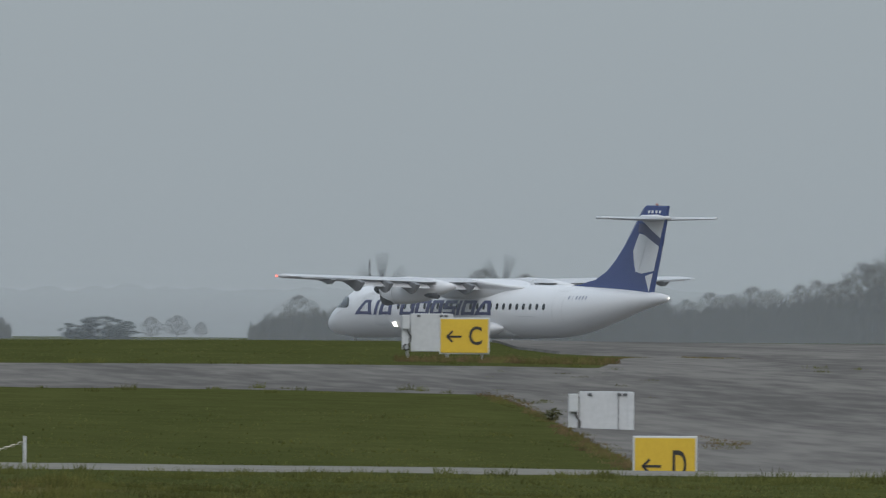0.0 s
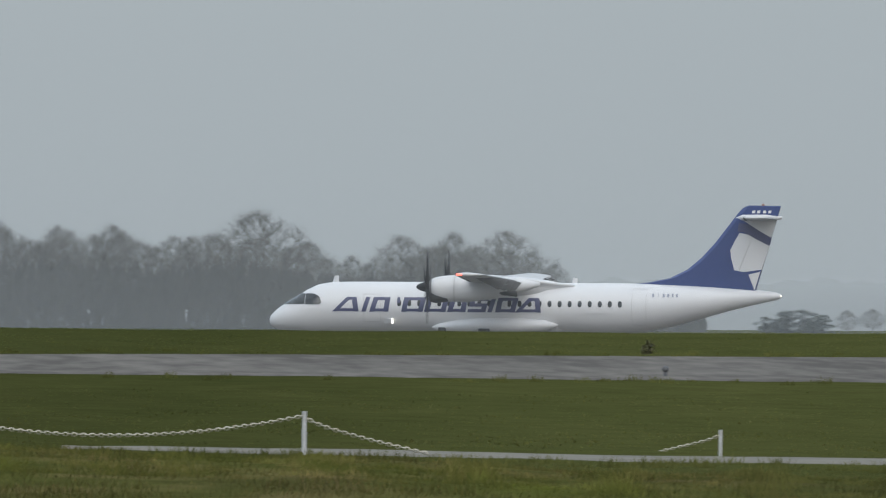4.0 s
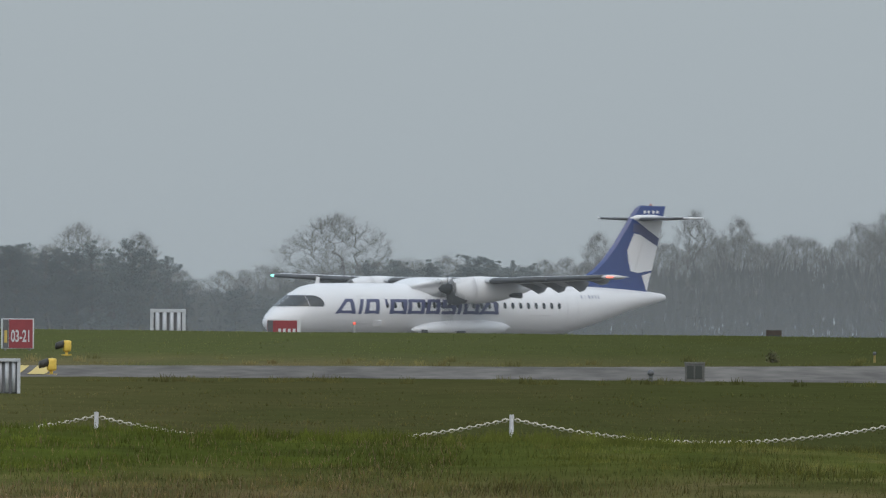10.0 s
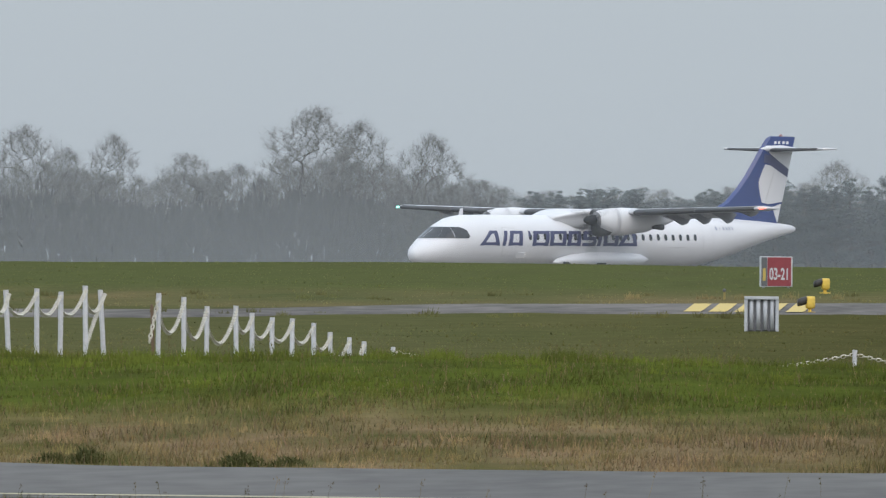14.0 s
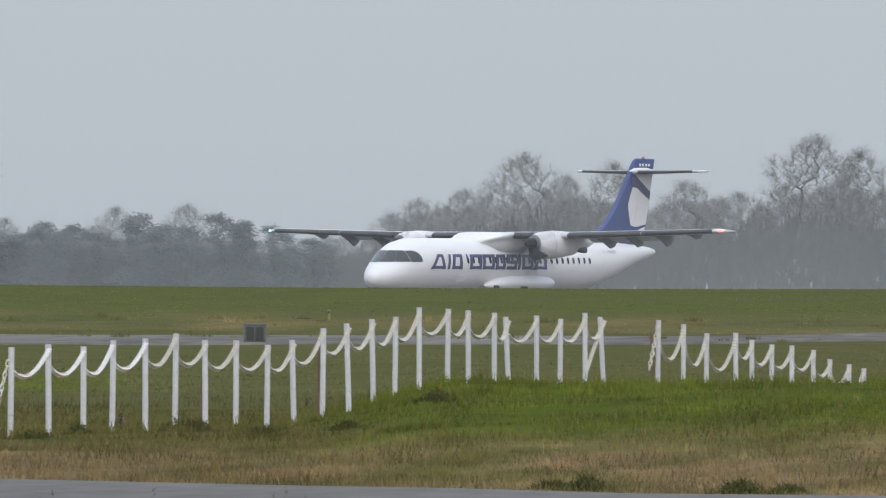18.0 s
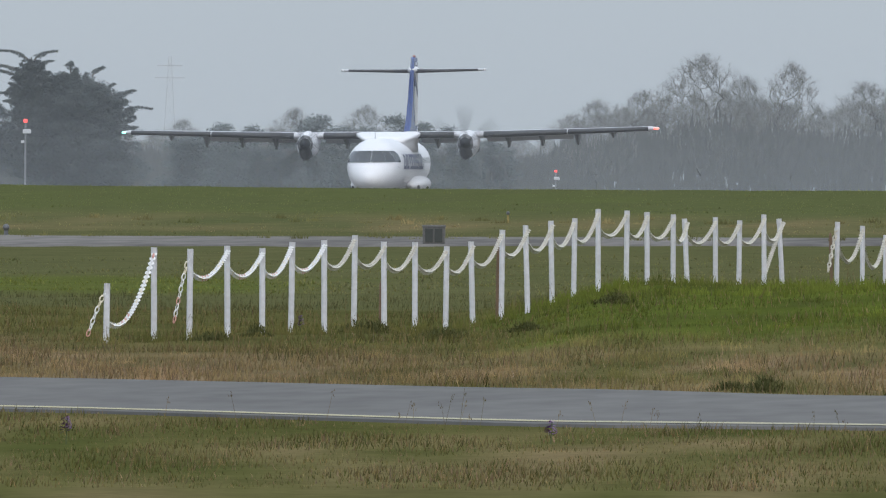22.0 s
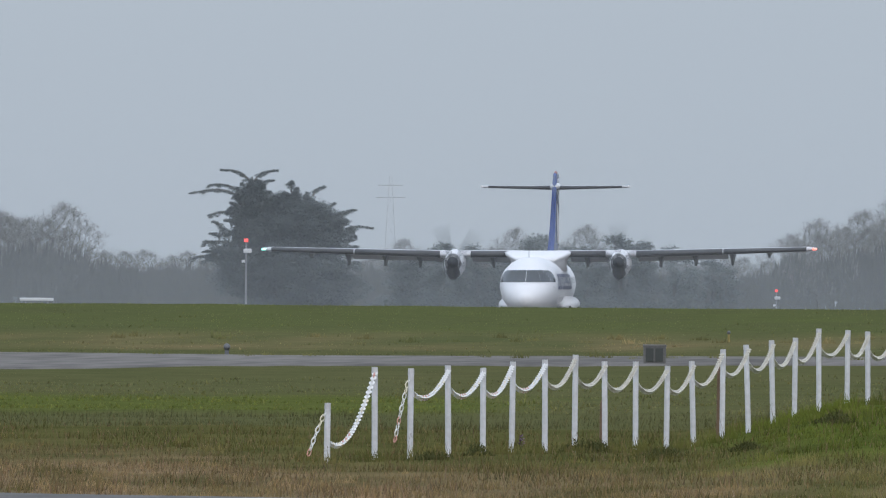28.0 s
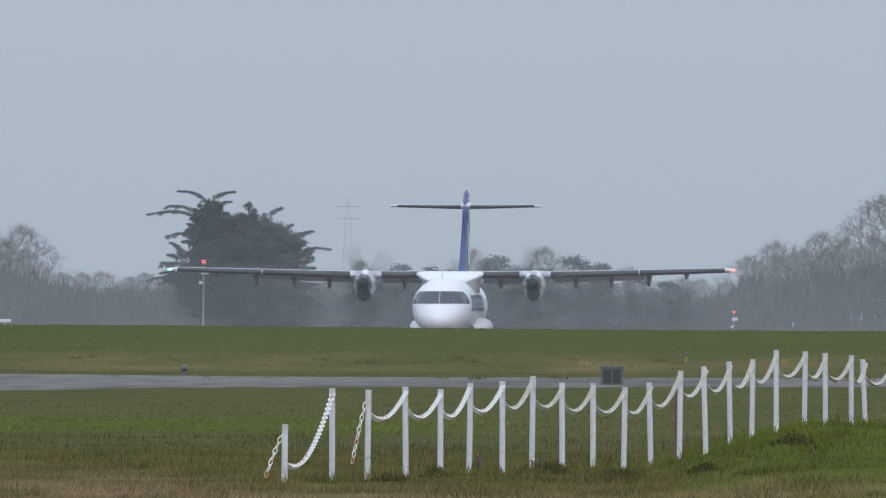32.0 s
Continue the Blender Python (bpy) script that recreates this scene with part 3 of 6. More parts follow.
        v = [bm.verts.new(p) for p in root + crest + foot]
        for f in ((0, 1, 3, 2), (0, 2, 4), (1, 5, 3)):
            bm.faces.new([v[k] for k in f])
        bmesh.ops.recalc_face_normals(bm, faces=bm.faces)
        part("lamp_blister", bm, M_WHITE, body, "small white lamp blister")
        bm = bmesh.new()
        mid = (crest[0] + crest[1] + foot[0] + foot[1]) / 4
        bm.faces.new([bm.verts.new(mid + (p - mid) * 0.94 + Vector((-0.004, side * 0.004, 0))) for p in (crest[0], crest[1], foot[1], foot[0])])
        bmesh.ops.recalc_face_normals(bm, faces=bm.faces)
        part("side_lamp", bm, M_WHITE_GLOW, body, "bright white lamp")
        # probe and seams on the nose
        bm = bmesh.new()
        tube(bm, skin(2.2, 2.25, side, 0.0), skin(2.05, 2.2, side, 0.12), 0.02, 0.012, 6)
        part("probe", bm, M_STEEL, body)

    # belly
    bm = bmesh.new()
    loft(bm, [[Vector((NOSE - x, y, z)) for y, z in ((-1.2 * k, 0.98 + 0.5), (-1.05 * k, 0.98 + 0.12), (-0.5 * k, 0.96 - 0.06), (0.5 * k, 0.96 - 0.06), (1.05 * k, 0.98 + 0.12), (1.2 * k, 0.98 + 0.5))]
              for x, k in ((8.2, 0.3), (9.2, 0.95), (10.5, 1.15), (14.0, 1.15), (15.4, 0.9), (16.6, 0.3))])
    bmesh.ops.recalc_face_normals(bm, faces=bm.faces)
    part("belly_fairing", bm, M_BELLY, plane, "", True)
    # wing root box over the fuselage: flat on top, with shoulders that overhang a narrower neck
    bm = bmesh.new()
    loft(bm, [[Vector((NOSE - x, y * ky, 3.2 + (z - 3.2) * kz)) for y, z in ((-1.34, 3.0), (-1.30, 3.45), (-1.42, 3.66), (-1.60, 3.80), (-1.62, 3.93), (-1.50, 3.985), (-0.6, 4.005),
                                                                            (0.6, 4.005), (1.50, 3.985), (1.62, 3.93), (1.60, 3.80), (1.42, 3.66), (1.30, 3.45), (1.34, 3.0))]
              for x, ky, kz in ((9.2, 0.60, 0.52), (9.8, 0.78, 0.70), (10.4, 0.92, 0.88), (11.0, 1.0, 0.99), (12.2, 1.0, 1.0), (13.4, 0.98, 0.95), (14.4, 0.86, 0.78), (15.4, 0.66, 0.60), (16.3, 0.45, 0.48))])
    bmesh.ops.recalc_face_normals(bm, faces=bm.faces)
    part("wing_box", bm, M_WHITE, plane, "white wing root fairing", True)

    for side in (1, -1):
        bm = bmesh.new()
        rows = []
        for y in (0.8, 2.5, 5.0, 8.0, 11.0, 13.2):
            x, c, z = wing_row(y)
            rows.append(aerofoil(x, c, side * y, z, 0.13))
        rows.append(aerofoil(11.95, 1.15, side * 13.52, 4.07, 0.08))
        loft(bm, rows)
        bmesh.ops.recalc_face_normals(bm, faces=bm.faces)
        wing = part("wing", bm, M_GREYWING, plane, "pale grey wing", True)
        for y0, y1 in ((1.45, 3.3), (4.8, 9.0), (9.05, 13.1)):
            bm = bmesh.new()
            loft(bm, [aerofoil(wing_row(y)[0] - 0.006, wing_row(y)[1], side * y, wing_row(y)[2], 0.13, 14, 0.0, 0.14, 0.008) for y in (y0, y1)])
            bmesh.ops.recalc_face_normals(bm, faces=bm.faces)
            part("deicing_boot", bm, M_BOOT, wing, "black rubber leading edge", True)
        # flaps and ailerons a little lowered
        for name, y0, y1, drop in (("flap", 1.5, 3.35, 0.34), ("flap", 4.8, 9.2, 0.30), ("aileron", 9.3, 13.0, 0.02)):
            bm = bmesh.new()
            rows = []
            for y in (y0, y1):
                x, c, z = wing_row(y)
                rows.append([Vector((NOSE - x - c * a, side * y, z + h)) for a, h in ((0.74, 0.05), (0.9, 0.03 - drop * 0.4), (1.03, -drop - 0.03), (0.88, -0.05 - drop * 0.6), (0.74, -0.10))])
            loft(bm, rows)
            bmesh.ops.recalc_face_normals(bm, faces=bm.faces)
            part(name, bm, M_GREYWING, wing, "", False)
        for y in (2.3, 5.9, 7.6, 9.4, 11.2):
            x, c, z = wing_row(y)
            bm = bmesh.new()
            depth = 0.60 if y < 10 else 0.30
            side_view = [(0.35, 0.0), (0.70, -0.52), (0.95, -1.0), (1.08, -0.85), (1.20, -0.2), (1.0, 0.05)]
            vs = [[bm.verts.new((NOSE - x - c * a, side * y + w * (1.0 if h > -0.3 else 0.45), z - 0.04 + h * depth)) for a, h in side_view] for w in (-0.14, 0.14)]
            bm.faces.new(vs[0])
            bm.faces.new(vs[1][::-1])
            for n in range(6):
                bm.faces.new((vs[0][n], vs[1][n], vs[1][(n + 1) % 6], vs[0][(n + 1) % 6]))
            bmesh.ops.recalc_face_normals(bm, faces=bm.faces)
            part("flap_fairing", bm, M_UNDER, wing, "dark grey flap fairing")
        bm = bmesh.new()
        tube(bm, (NOSE - 11.72, side * 13.42, 4.07), (NOSE - 12.0, side * 13.56, 4.07), 0.055, 0.045, 10)
        part("wingtip_lamp", bm, M_RED_GLOW if side > 0 else M_GREEN_GLOW, wing, "red position lamp" if side > 0 else "green position lamp", True)
        bm = bmesh.new()
        loft(bm, [aerofoil(11.75, 1.5, side * 13.3, 4.06, 0.10, 14, 0.0, 1.0, 0.006), aerofoil(11.95, 1.2, side * 13.56, 4.07, 0.08, 14, 0.0, 1.0, 0.004)])
        part("wingtip", bm, M_WHITE, wing, "white wing tip", True)

        # engine
        bm = bmesh.new()
        prof = [(9.06, 3.42, 0.30, 0.30), (9.13, 3.40, 0.37, 0.42), (9.40, 3.36, 0.44, 0.58), (9.9, 3.34, 0.46, 0.68), (11.0, 3.36, 0.48, 0.72), (12.6, 3.42, 0.46, 0.60), (14.0, 3.52, 0.36, 0.34), (14.9, 3.58, 0.1, 0.1)]
        loft(bm, [ring(x, z, ry, rz, 24) for x, z, ry, rz in prof])
        bmesh.ops.translate(bm, verts=bm.verts, vec=(0, side * 4.05, 0))
        bmesh.ops.recalc_face_normals(bm, faces=bm.faces)
        pod = part("engine_nacelle", bm, M_WHITE, plane, "white engine nacelle with a dark intake", True)
        bm = bmesh.new()
        loft(bm, [ring(x, z, ry, rz, 18) for x, z, ry, rz in ((9.02, 3.12, 0.22, 0.44), (9.08, 3.12, 0.27, 0.49), (9.35, 3.06, 0.33, 0.50), (9.95, 2.94, 0.34, 0.30), (10.6, 2.92, 0.2, 0.12))])
        bmesh.ops.translate(bm, verts=bm.verts, vec=(0, side * 4.05, 0))
        bmesh.ops.recalc_face_normals(bm, faces=bm.faces)
        part("air_intake", bm, M_BOOT, pod, "black air intake", True)
        bm = bmesh.new()
        loft(bm, [ring(x, 3.35, 0.585, 0.705, 24) for x in (10.35, 10.45)], cap=False)
        bmesh.ops.translate(bm, verts=bm.verts, vec=(0, side * 4.05, 0))
        part("nacelle_seam", bm, M_PANEL, pod)
        bm = bmesh.new()
        loft(bm, [ring(x, z, ry, rz, 24) for x, z, ry, rz in ((9.045, 3.42, 0.30, 0.30), (9.12, 3.40, 0.385, 0.435), (9.18, 3.395, 0.40, 0.47))], cap=False)
        bmesh.ops.translate(bm, verts=bm.verts, vec=(0, side * 4.05, 0))
        bmesh.ops.recalc_face_normals(bm, faces=bm.faces)
        part("cowl_ring", bm, M_UNDER, pod, "dark grey cowl ring", True)
        bm = bmesh.new()
        loft(bm, [ring(x, z, r, r, 14) for x, z, r in ((12.6, 3.22, 0.19), (13.7, 3.10, 0.17))])
        bmesh.ops.translate(bm, verts=bm.verts, vec=(0, side * 4.25, 0))
        part("exhaust", bm, M_BOOT, pod, "sooty exhaust pipe", True)

        # tailplane on top of the fin
        bm = bmesh.new()
        loft(bm, [aerofoil(25.2, 1.85, 0, 7.09, 0.11), aerofoil(25.6, 1.2, side * 3.45, 7.15, 0.10), aerofoil(25.8, 0.8, side * 3.66, 7.16, 0.06)])
        bmesh.ops.recalc_face_normals(bm, faces=bm.faces)
        stab = part("tailplane", bm, M_GREYWING, plane, "grey tailplane", True)
        bm = bmesh.new()
        loft(bm, [aerofoil(25.195, 1.85, side * 0.25, 7.09, 0.11, 14, 0, 0.1, 0.006), aerofoil(25.55, 1.25, side * 3.3, 7.15, 0.10, 14, 0, 0.1, 0.006)])
        bmesh.ops.recalc_face_normals(bm, faces=bm.faces)
        part("deicing_boot", bm, M_BOOT, stab, "", True)
        bm = bmesh.new()
        tube(bm, (NOSE - 25.7, side * 3.62, 7.16), (NOSE - 26.7, side * 3.62, 7.17), 0.07, 0.045, 8)
        part("horn", bm, M_WHITE, stab, "white tailplane tip", True)

        # landing gear
        bm = bmesh.new()
        loft(bm, [ring(x, z, ry, rz, 18) for x, z, ry, rz in [(8.8, 1.28, 0.04, 0.04), (9.2, 1.30, 0.30, 0.20), (10.0, 1.33, 0.52, 0.34), (11.2, 1.36, 0.62, 0.42), (13.6, 1.38, 0.60, 0.42), (14.8, 1.42, 0.40, 0.30), (15.5, 1.45, 0.04, 0.04)]])
        bmesh.ops.translate(bm, verts=bm.verts, vec=(0, side * 1.32, 0))
        bmesh.ops.recalc_face_normals(bm, faces=bm.faces)
        pod = part("gear_fairing", bm, M_WHITE, plane, "white rounded gear fairing", True)
        bm = bmesh.new()
        box(bm, NOSE - 9.4, side * 1.66, 1.20, 0.42, 0.1, 0.2, 0.03)
        part("fairing_inlet", bm, M_BOOT, pod, "dark inlet")
        bm = bmesh.new()
        box(bm, 0.0, side * 1.98, 1.02, 1.05, 0.05, 0.34, 0.02, Matrix.Rotation(radians(side * 12), 4, "X"))
        part("gear_door", bm, M_WHITE, pod)
        bm = bmesh.new()
        box(bm, NOSE - 11.65, side * 1.915, 1.14, 0.62, 0.08, 0.22, 0.03)
        part("wheel_well", bm, M_BOOT, pod, "dark wheel well opening")
        bm = bmesh.new()
        tube(bm, (0.15, side * 1.5, 1.25), (0, side * 2.0, 0.45), 0.10, 0.08, 8)
        tube(bm, (0, side * 1.7, 0.42), (0, side * 2.35, 0.42), 0.07, 0.07, 8)
        part("gear_leg", bm, M_STEEL, plane)
        build_wheel(plane, 0, side * 1.78, 0.42, 0.24)
        build_wheel(plane, 0, side * 2.26, 0.42, 0.24)
        build_wheel(plane, NOSE - 1.75, side * 0.2, 0.24, 0.16)
    bm = bmesh.new()
    tube(bm, (NOSE - 1.9, 0, 1.3), (NOSE - 1.75, 0, 0.24), 0.07, 0.05, 8)
    part("nose_gear_leg", bm, M_STEEL, plane)

    # fin: a blue plate with rounded front, a plain white panel, a dark band and a blue cap
    bm = bmesh.new()
    fin = [(18.6, 3.58), (20.0, 3.72), (21.3, 3.98), (22.2, 4.42), (22.9, 5.0), (23.6, 5.75), (24.3, 6.65), (24.85, 7.37), (25.12, 7.68), (25.45, 7.83), (27.14, 7.81), (25.80, 3.2), (19.3, 3.2)]
    def half(x, z):
        return 0.17 * (1 - 0.45 * (z - 3.2) / 4.5)
    mid = [bm.verts.new((NOSE - x, 0, z)) for x, z in fin]
    inner = []
    for y in (1, -1):
        inner.append([bm.verts.new((NOSE - (x + (0.22 if x < 25.4 and z > 3.5 else 0)), y * half(x, z), z - (0.03 if z > 7.6 else 0))) for x, z in fin])
    for n in range(2):
        bm.faces.new(inner[n])
        for i in range(len(fin)):
            j = (i + 1) % len(fin)
            bm.faces.new((mid[i], mid[j], inner[n][j], inner[n][i]))
    bmesh.ops.recalc_face_normals(bm, faces=bm.faces)
    fin_ob = part("fin", bm, M_BLUE, plane, "royal blue tail fin with a white panel")

    def on_fin(name, pts, mat, layer, label=""):
        for side in (1, -1):
            bm = bmesh.new()
            vs = [bm.verts.new((NOSE - x, side * (half(x, z) + 0.012 + 0.006 * layer), z)) for x, z in pts]
            bm.faces.new(vs)
            bmesh.ops.recalc_face_normals(bm, faces=bm.faces)
            part(name, bm, mat, fin_ob, label)

    conv = lambda pts: [(13.12 + x / 74.9, 9.01 - y / 74.9) for x, y in pts]
    on_fin("white_panel", conv([(888, 198), (930, 205), (1007, 246), (977, 342), (905, 352), (868, 345), (856, 300), (852, 265), (868, 232)]), M_WHITE, 1, "plain white painted panel")
    on_fin("white_panel", conv([(905, 150), (1036, 144), (1013, 218), (960, 185)]), M_WHITE, 1, "plain white painted panel")
    on_fin("white_panel", conv([(925, 362), (972, 350), (950, 424), (940, 400)]), M_WHITE, 1, "plain white painted panel")
    on_fin("dark_band", conv([(885, 158), (925, 165), (1014, 216), (1006, 248), (960, 225), (905, 195), (880, 192)]), M_NAVY, 2, "navy band across the fin")
    for x in (938, 958, 982, 1002):
        on_fin("fin_marking", conv([(x, 109), (x + 12, 108.4), (x + 11, 119), (x - 1, 119.6)]), M_WHITE, 1, "white bar of small marking")
    on_fin("rudder_seam", conv([(936, 215), (940, 217), (890, 345), (885, 343)]), M_PANEL, 3)
    bm = bmesh.new()
    loft(bm, [ring(x, z, ry, rz, 12) for x, z, ry, rz in ((24.75, 7.16, 0.03, 0.03), (25.1, 7.18, 0.22, 0.17), (26.3, 7.19, 0.25, 0.18), (27.2, 7.18, 0.12, 0.08))])
    part("tail_bullet", bm, M_WHITE, fin_ob, "white tailplane fairing", True)
    bm = bmesh.new()
    bmesh.ops.create_uvsphere(bm, u_segments=10, v_segments=6, radius=0.09, matrix=Matrix.Translation((NOSE - 26.2, 0, 7.85)))
    part("beacon", bm, material("beacon_lens", (0.30, 0.16, 0.15), 0.3), fin_ob, "red beacon", True)
    for x, h in ((3.5, 0.36), (16.2, 0.30)):
        bm = bmesh.new()
        zc, ry, rz = shell(x)
        z = zc + rz - 0.03
        loft(bm, [[Vector((NOSE - x - a, b * 0.03, z)) for a, b in ((-0.16, 0), (0.0, 1), (0.16, 0), (0.0, -1))], [Vector((NOSE - x - 0.06 - a * 0.7, b * 0.02, z + h)) for a, b in ((-0.16, 0), (0.0, 1), (0.16, 0), (0.0, -1))]])
        part("antenna", bm, M_WHITE, body)
    bm = bmesh.new()
    bmesh.ops.create_uvsphere(bm, u_segments=8, v_segments=6, radius=0.045, matrix=Matrix.Translation((NOSE - 27.19, 0, 3.05)))
    part("tail_lamp", bm, M_WHITE_GLOW, body, "white tail lamp", True)
    return plane


airliner = build_airliner()
propellers = [build_propeller(airliner, side) for side in (1, -1)]

# ---------------------------------------------------------------- signs and field equipment
M_SIGN_YELLOW = material("sign_yellow", (0.62, 0.42, 0.035), 0.5, second=(0.56, 0.37, 0.03), scale=1.5, fine=12.0)
M_SIGN_WHITE = material("sign_white", (0.50, 0.52, 0.54), 0.55, second=(0.42, 0.44, 0.46), scale=1.2, fine=10.0)
M_SIGN_RED = material("sign_red", (0.235, 0.036, 0.046), 0.5, second=(0.19, 0.03, 0.04), scale=1.5, fine=12.0)
M_SIGN_BLACK = material("sign_black", (0.03, 0.028, 0.025), 0.6, scale=3.0, fine=20.0)
M_SILVER = material("galvanised_sheet", (0.43, 0.45, 0.48), 0.55, 0.1, second=(0.35, 0.37, 0.40), scale=1.5, fine=14.0)
M_DARK = material("shadow_grey_steel", (0.10, 0.105, 0.115), 0.6, scale=2.0, fine=15.0)
M_LAMP_YELLOW = material("lamp_housing_yellow", (0.62, 0.44, 0.07), 0.5, second=(0.5, 0.35, 0.06), scale=3.0, fine=20.0)
M_STONE = material("rough_grey_concrete", (0.135, 0.135, 0.13), 0.9, second=(0.08, 0.08, 0.077), scale=3.0, fine=25.0, bump=0.4)


def facing(b, d, z, turn=0.0):
    """A pose at a bearing whose -y side faces the camera."""
    p = polar(b, d)
    return pose(p.x, p.y, z, 0, 0, -math.degrees(b / 1000) + turn)


def lettering(text, size, mat, parent, x, z, y, bold=0.012, stretch=1.0):
    """Flat letters that stand upright and face -y."""
    cu = bpy.data.curves.new("legend", "FONT")
    cu.body, cu.size, cu.align_x, cu.align_y, cu.extrude, cu.offset = text, size, "CENTER", "CENTER", 0.004, bold
    tmp = bpy.data.objects.new("legend", cu)
    scene.collection.objects.link(tmp)
    me = bpy.data.meshes.new_from_object(tmp.evaluated_get(bpy.context.evaluated_depsgraph_get()))
    bpy.data.objects.remove(tmp)
    me.transform(Matrix.Translation((x, y, z)) @ Matrix.Diagonal((stretch, 1, 1, 1)) @ Matrix.Rotation(radians(90), 4, "X"))
    me.materials.clear()
    me.materials.append(mat)
    ob = new("legend", me)
    ob.parent = parent
    return ob


def arrow(parent, x, z, y, size):
    bm = bmesh.new()
    s = size
    box(bm, x, y, z, s * 0.95, 0.008, s * 0.13)
    for q in (1, -1):
        box(bm, 0, 0, 0, s * 0.52, 0.008, s * 0.13, 0, Matrix.Translation((x - s * 0.30, y, z + q * s * 0.17)) @ Matrix.Rotation(radians(-q * 45), 4, "Y"))
    return part("arrow", bm, M_SIGN_BLACK, parent, "black arrow")


def taxi_sign(b, d, ztop, w, h, text, label, narrow=0.78):
    zb = ztop - h
    g = ground(b, d)
    sign = thing("taxiway_sign", label, "sign", m=facing(b, d, g))
    zc = ztop - h / 2 - g
    bm = bmesh.new()
    box(bm, 0, 0.11, zc, w, 0.2, h, 0.015)
    part("case", bm, M_SIGN_WHITE, sign, "white sign case")
    bm = bmesh.new()
    box(bm, 0, 0.0, zc, w - 0.07, 0.02, h - 0.07, 0.004)
    part("face", bm, M_SIGN_YELLOW, sign, "yellow sign face")
    for x in (-w * 0.35, w * 0.35):
        bm = bmesh.new()
        tube(bm, (x, 0.11, -0.05), (x, 0.11, zc - h / 2 + 0.02), 0.03, 0.03, 8)
        part("leg", bm, M_STEEL, sign)
    arrow(sign, -w * 0.20, zc - 0.02 * h, -0.014, 0.30 * w)
    lettering(text, h * 0.70, M_SIGN_BLACK, sign, w * 0.22, zc - 0.02 * h, -0.014, 0.008, narrow)
    return sign


taxi_sign(50.38, 798, 1.13, 1.19, 0.86, "C", "yellow taxiway sign with a black arrow and letter C")
taxi_sign(56.32, 545, -0.57, 1.04, 0.94, "D", "yellow taxiway sign with a black arrow and letter D", 0.52)


def sign_back(b, d, ztop, w, h, label):
    g = ground(b, d)
    sign = thing("sign_back", label, "sign", "sign cases seen from behind", facing(b, d, g))
    zc = ztop - h / 2 - g
    bm = bmesh.new()
    box(bm, 0.06 * w, 0.1, zc, w * 0.80, 0.2, h, 0.012)
    part("case", bm, M_SIGN_WHITE, sign, "pale grey sign case")
    for x, ww in ((-0.44 * w, 0.14), (0.45 * w, 0.10)):
        bm = bmesh.new()
        box(bm, x, 0.1, zc, ww * w, 0.22, h * (0.98 if x > 0 else 0.9), 0.012)
        part("end_post", bm, M_SIGN_WHITE, sign)
    bm = bmesh.new()
    box(bm, -0.43 * w, -0.05, zc + h * 0.27, w * 0.14, 0.12, h * 0.36, 0.015)
    part("junction_box", bm, M_SIGN_WHITE, sign, "small grey junction box")
    bm = bmesh.new()
    pts = [(-0.40, 0.08), (-0.38, -0.02), (-0.33, -0.10), (-0.34, -0.22), (-0.38, -0.32), (-0.36, -0.42), (-0.42, -0.47), (-0.48, -0.42), (-0.47, -0.34), (-0.42, -0.31)]
    for (x0, z0), (x1, z1) in zip(pts, pts[1:]):
        tube(bm, (x0 * w, -0.06, zc + z0 * h), (x1 * w, -0.06, zc + z1 * h), 0.018, 0.018, 6)
    part("cable", bm, M_SIGN_BLACK, sign, "black looped cable")
    bm = bmesh.new()
    box(bm, 0.26 * w, -0.004, zc, 0.012, 0.02, h * 0.98)
    part("seam", bm, M_DARK, sign)
    for x in (-0.4 * w, 0.4 * w):
        bm = bmesh.new()
        tube(bm, (x, 0.1, -0.05), (x, 0.1, zc - h / 2 + 0.03), 0.035, 0.035, 8)
        part("leg", bm, M_STEEL, sign)
    for x in (-0.18 * w, 0.27 * w, 0.36 * w):
        bm = bmesh.new()
        box(bm, x, -0.01, zc + h * 0.44, 0.08, 0.03, 0.05, 0.006)
        part("latch", bm, M_DARK, sign)
    return sign


sign_back(54.44, 625, -0.09, 1.20, 0.93, "pale grey back of a sign case with a black cable loop")
sign_back(49.3, 802, 1.22, 1.20, 0.90, "pale grey back of a sign case beside a yellow sign")

# runway holding sign
g = ground(-13.27, 828)
holding = thing("holding_sign", "red runway holding sign with white numbers, on the turf", "sign", m=facing(-13.27, 828, g, 6))
zc = 0.87 - 0.37 - g
bm = bmesh.new()
box(bm, 0, 0.1, zc, 0.79, 0.2, 0.74, 0.012)
part("case", bm, M_SIGN_WHITE, holding, "white sign case")
bm = bmesh.new()
box(bm, 0.07, -0.004, zc, 0.58, 0.02, 0.70, 0.004)
part("face", bm, M_SIGN_RED, holding, "red sign face")
lettering("03-21", 0.40, M_SIGN_WHITE, holding, 0.07, zc - 0.07, -0.018, 0.008, 0.53)
bm = bmesh.new()
box(bm, -0.30, -0.004, zc, 0.14, 0.02, 0.70, 0.004)
part("side_face", bm, M_DARK, holding, "dark side panel")
bm = bmesh.new()
box(bm, -0.30, -0.018, zc - 0.07, 0.07, 0.008, 0.30, 0.003)
part("marking_bar", bm, M_LINE, holding, "dull yellow bar")
for x in (-0.3, 0.3):
    bm = bmesh.new()
    tube(bm, (x, 0.1, -0.05), (x, 0.1, zc - 0.35), 0.03, 0.03, 8)
    part("leg", bm, M_STEEL, holding)

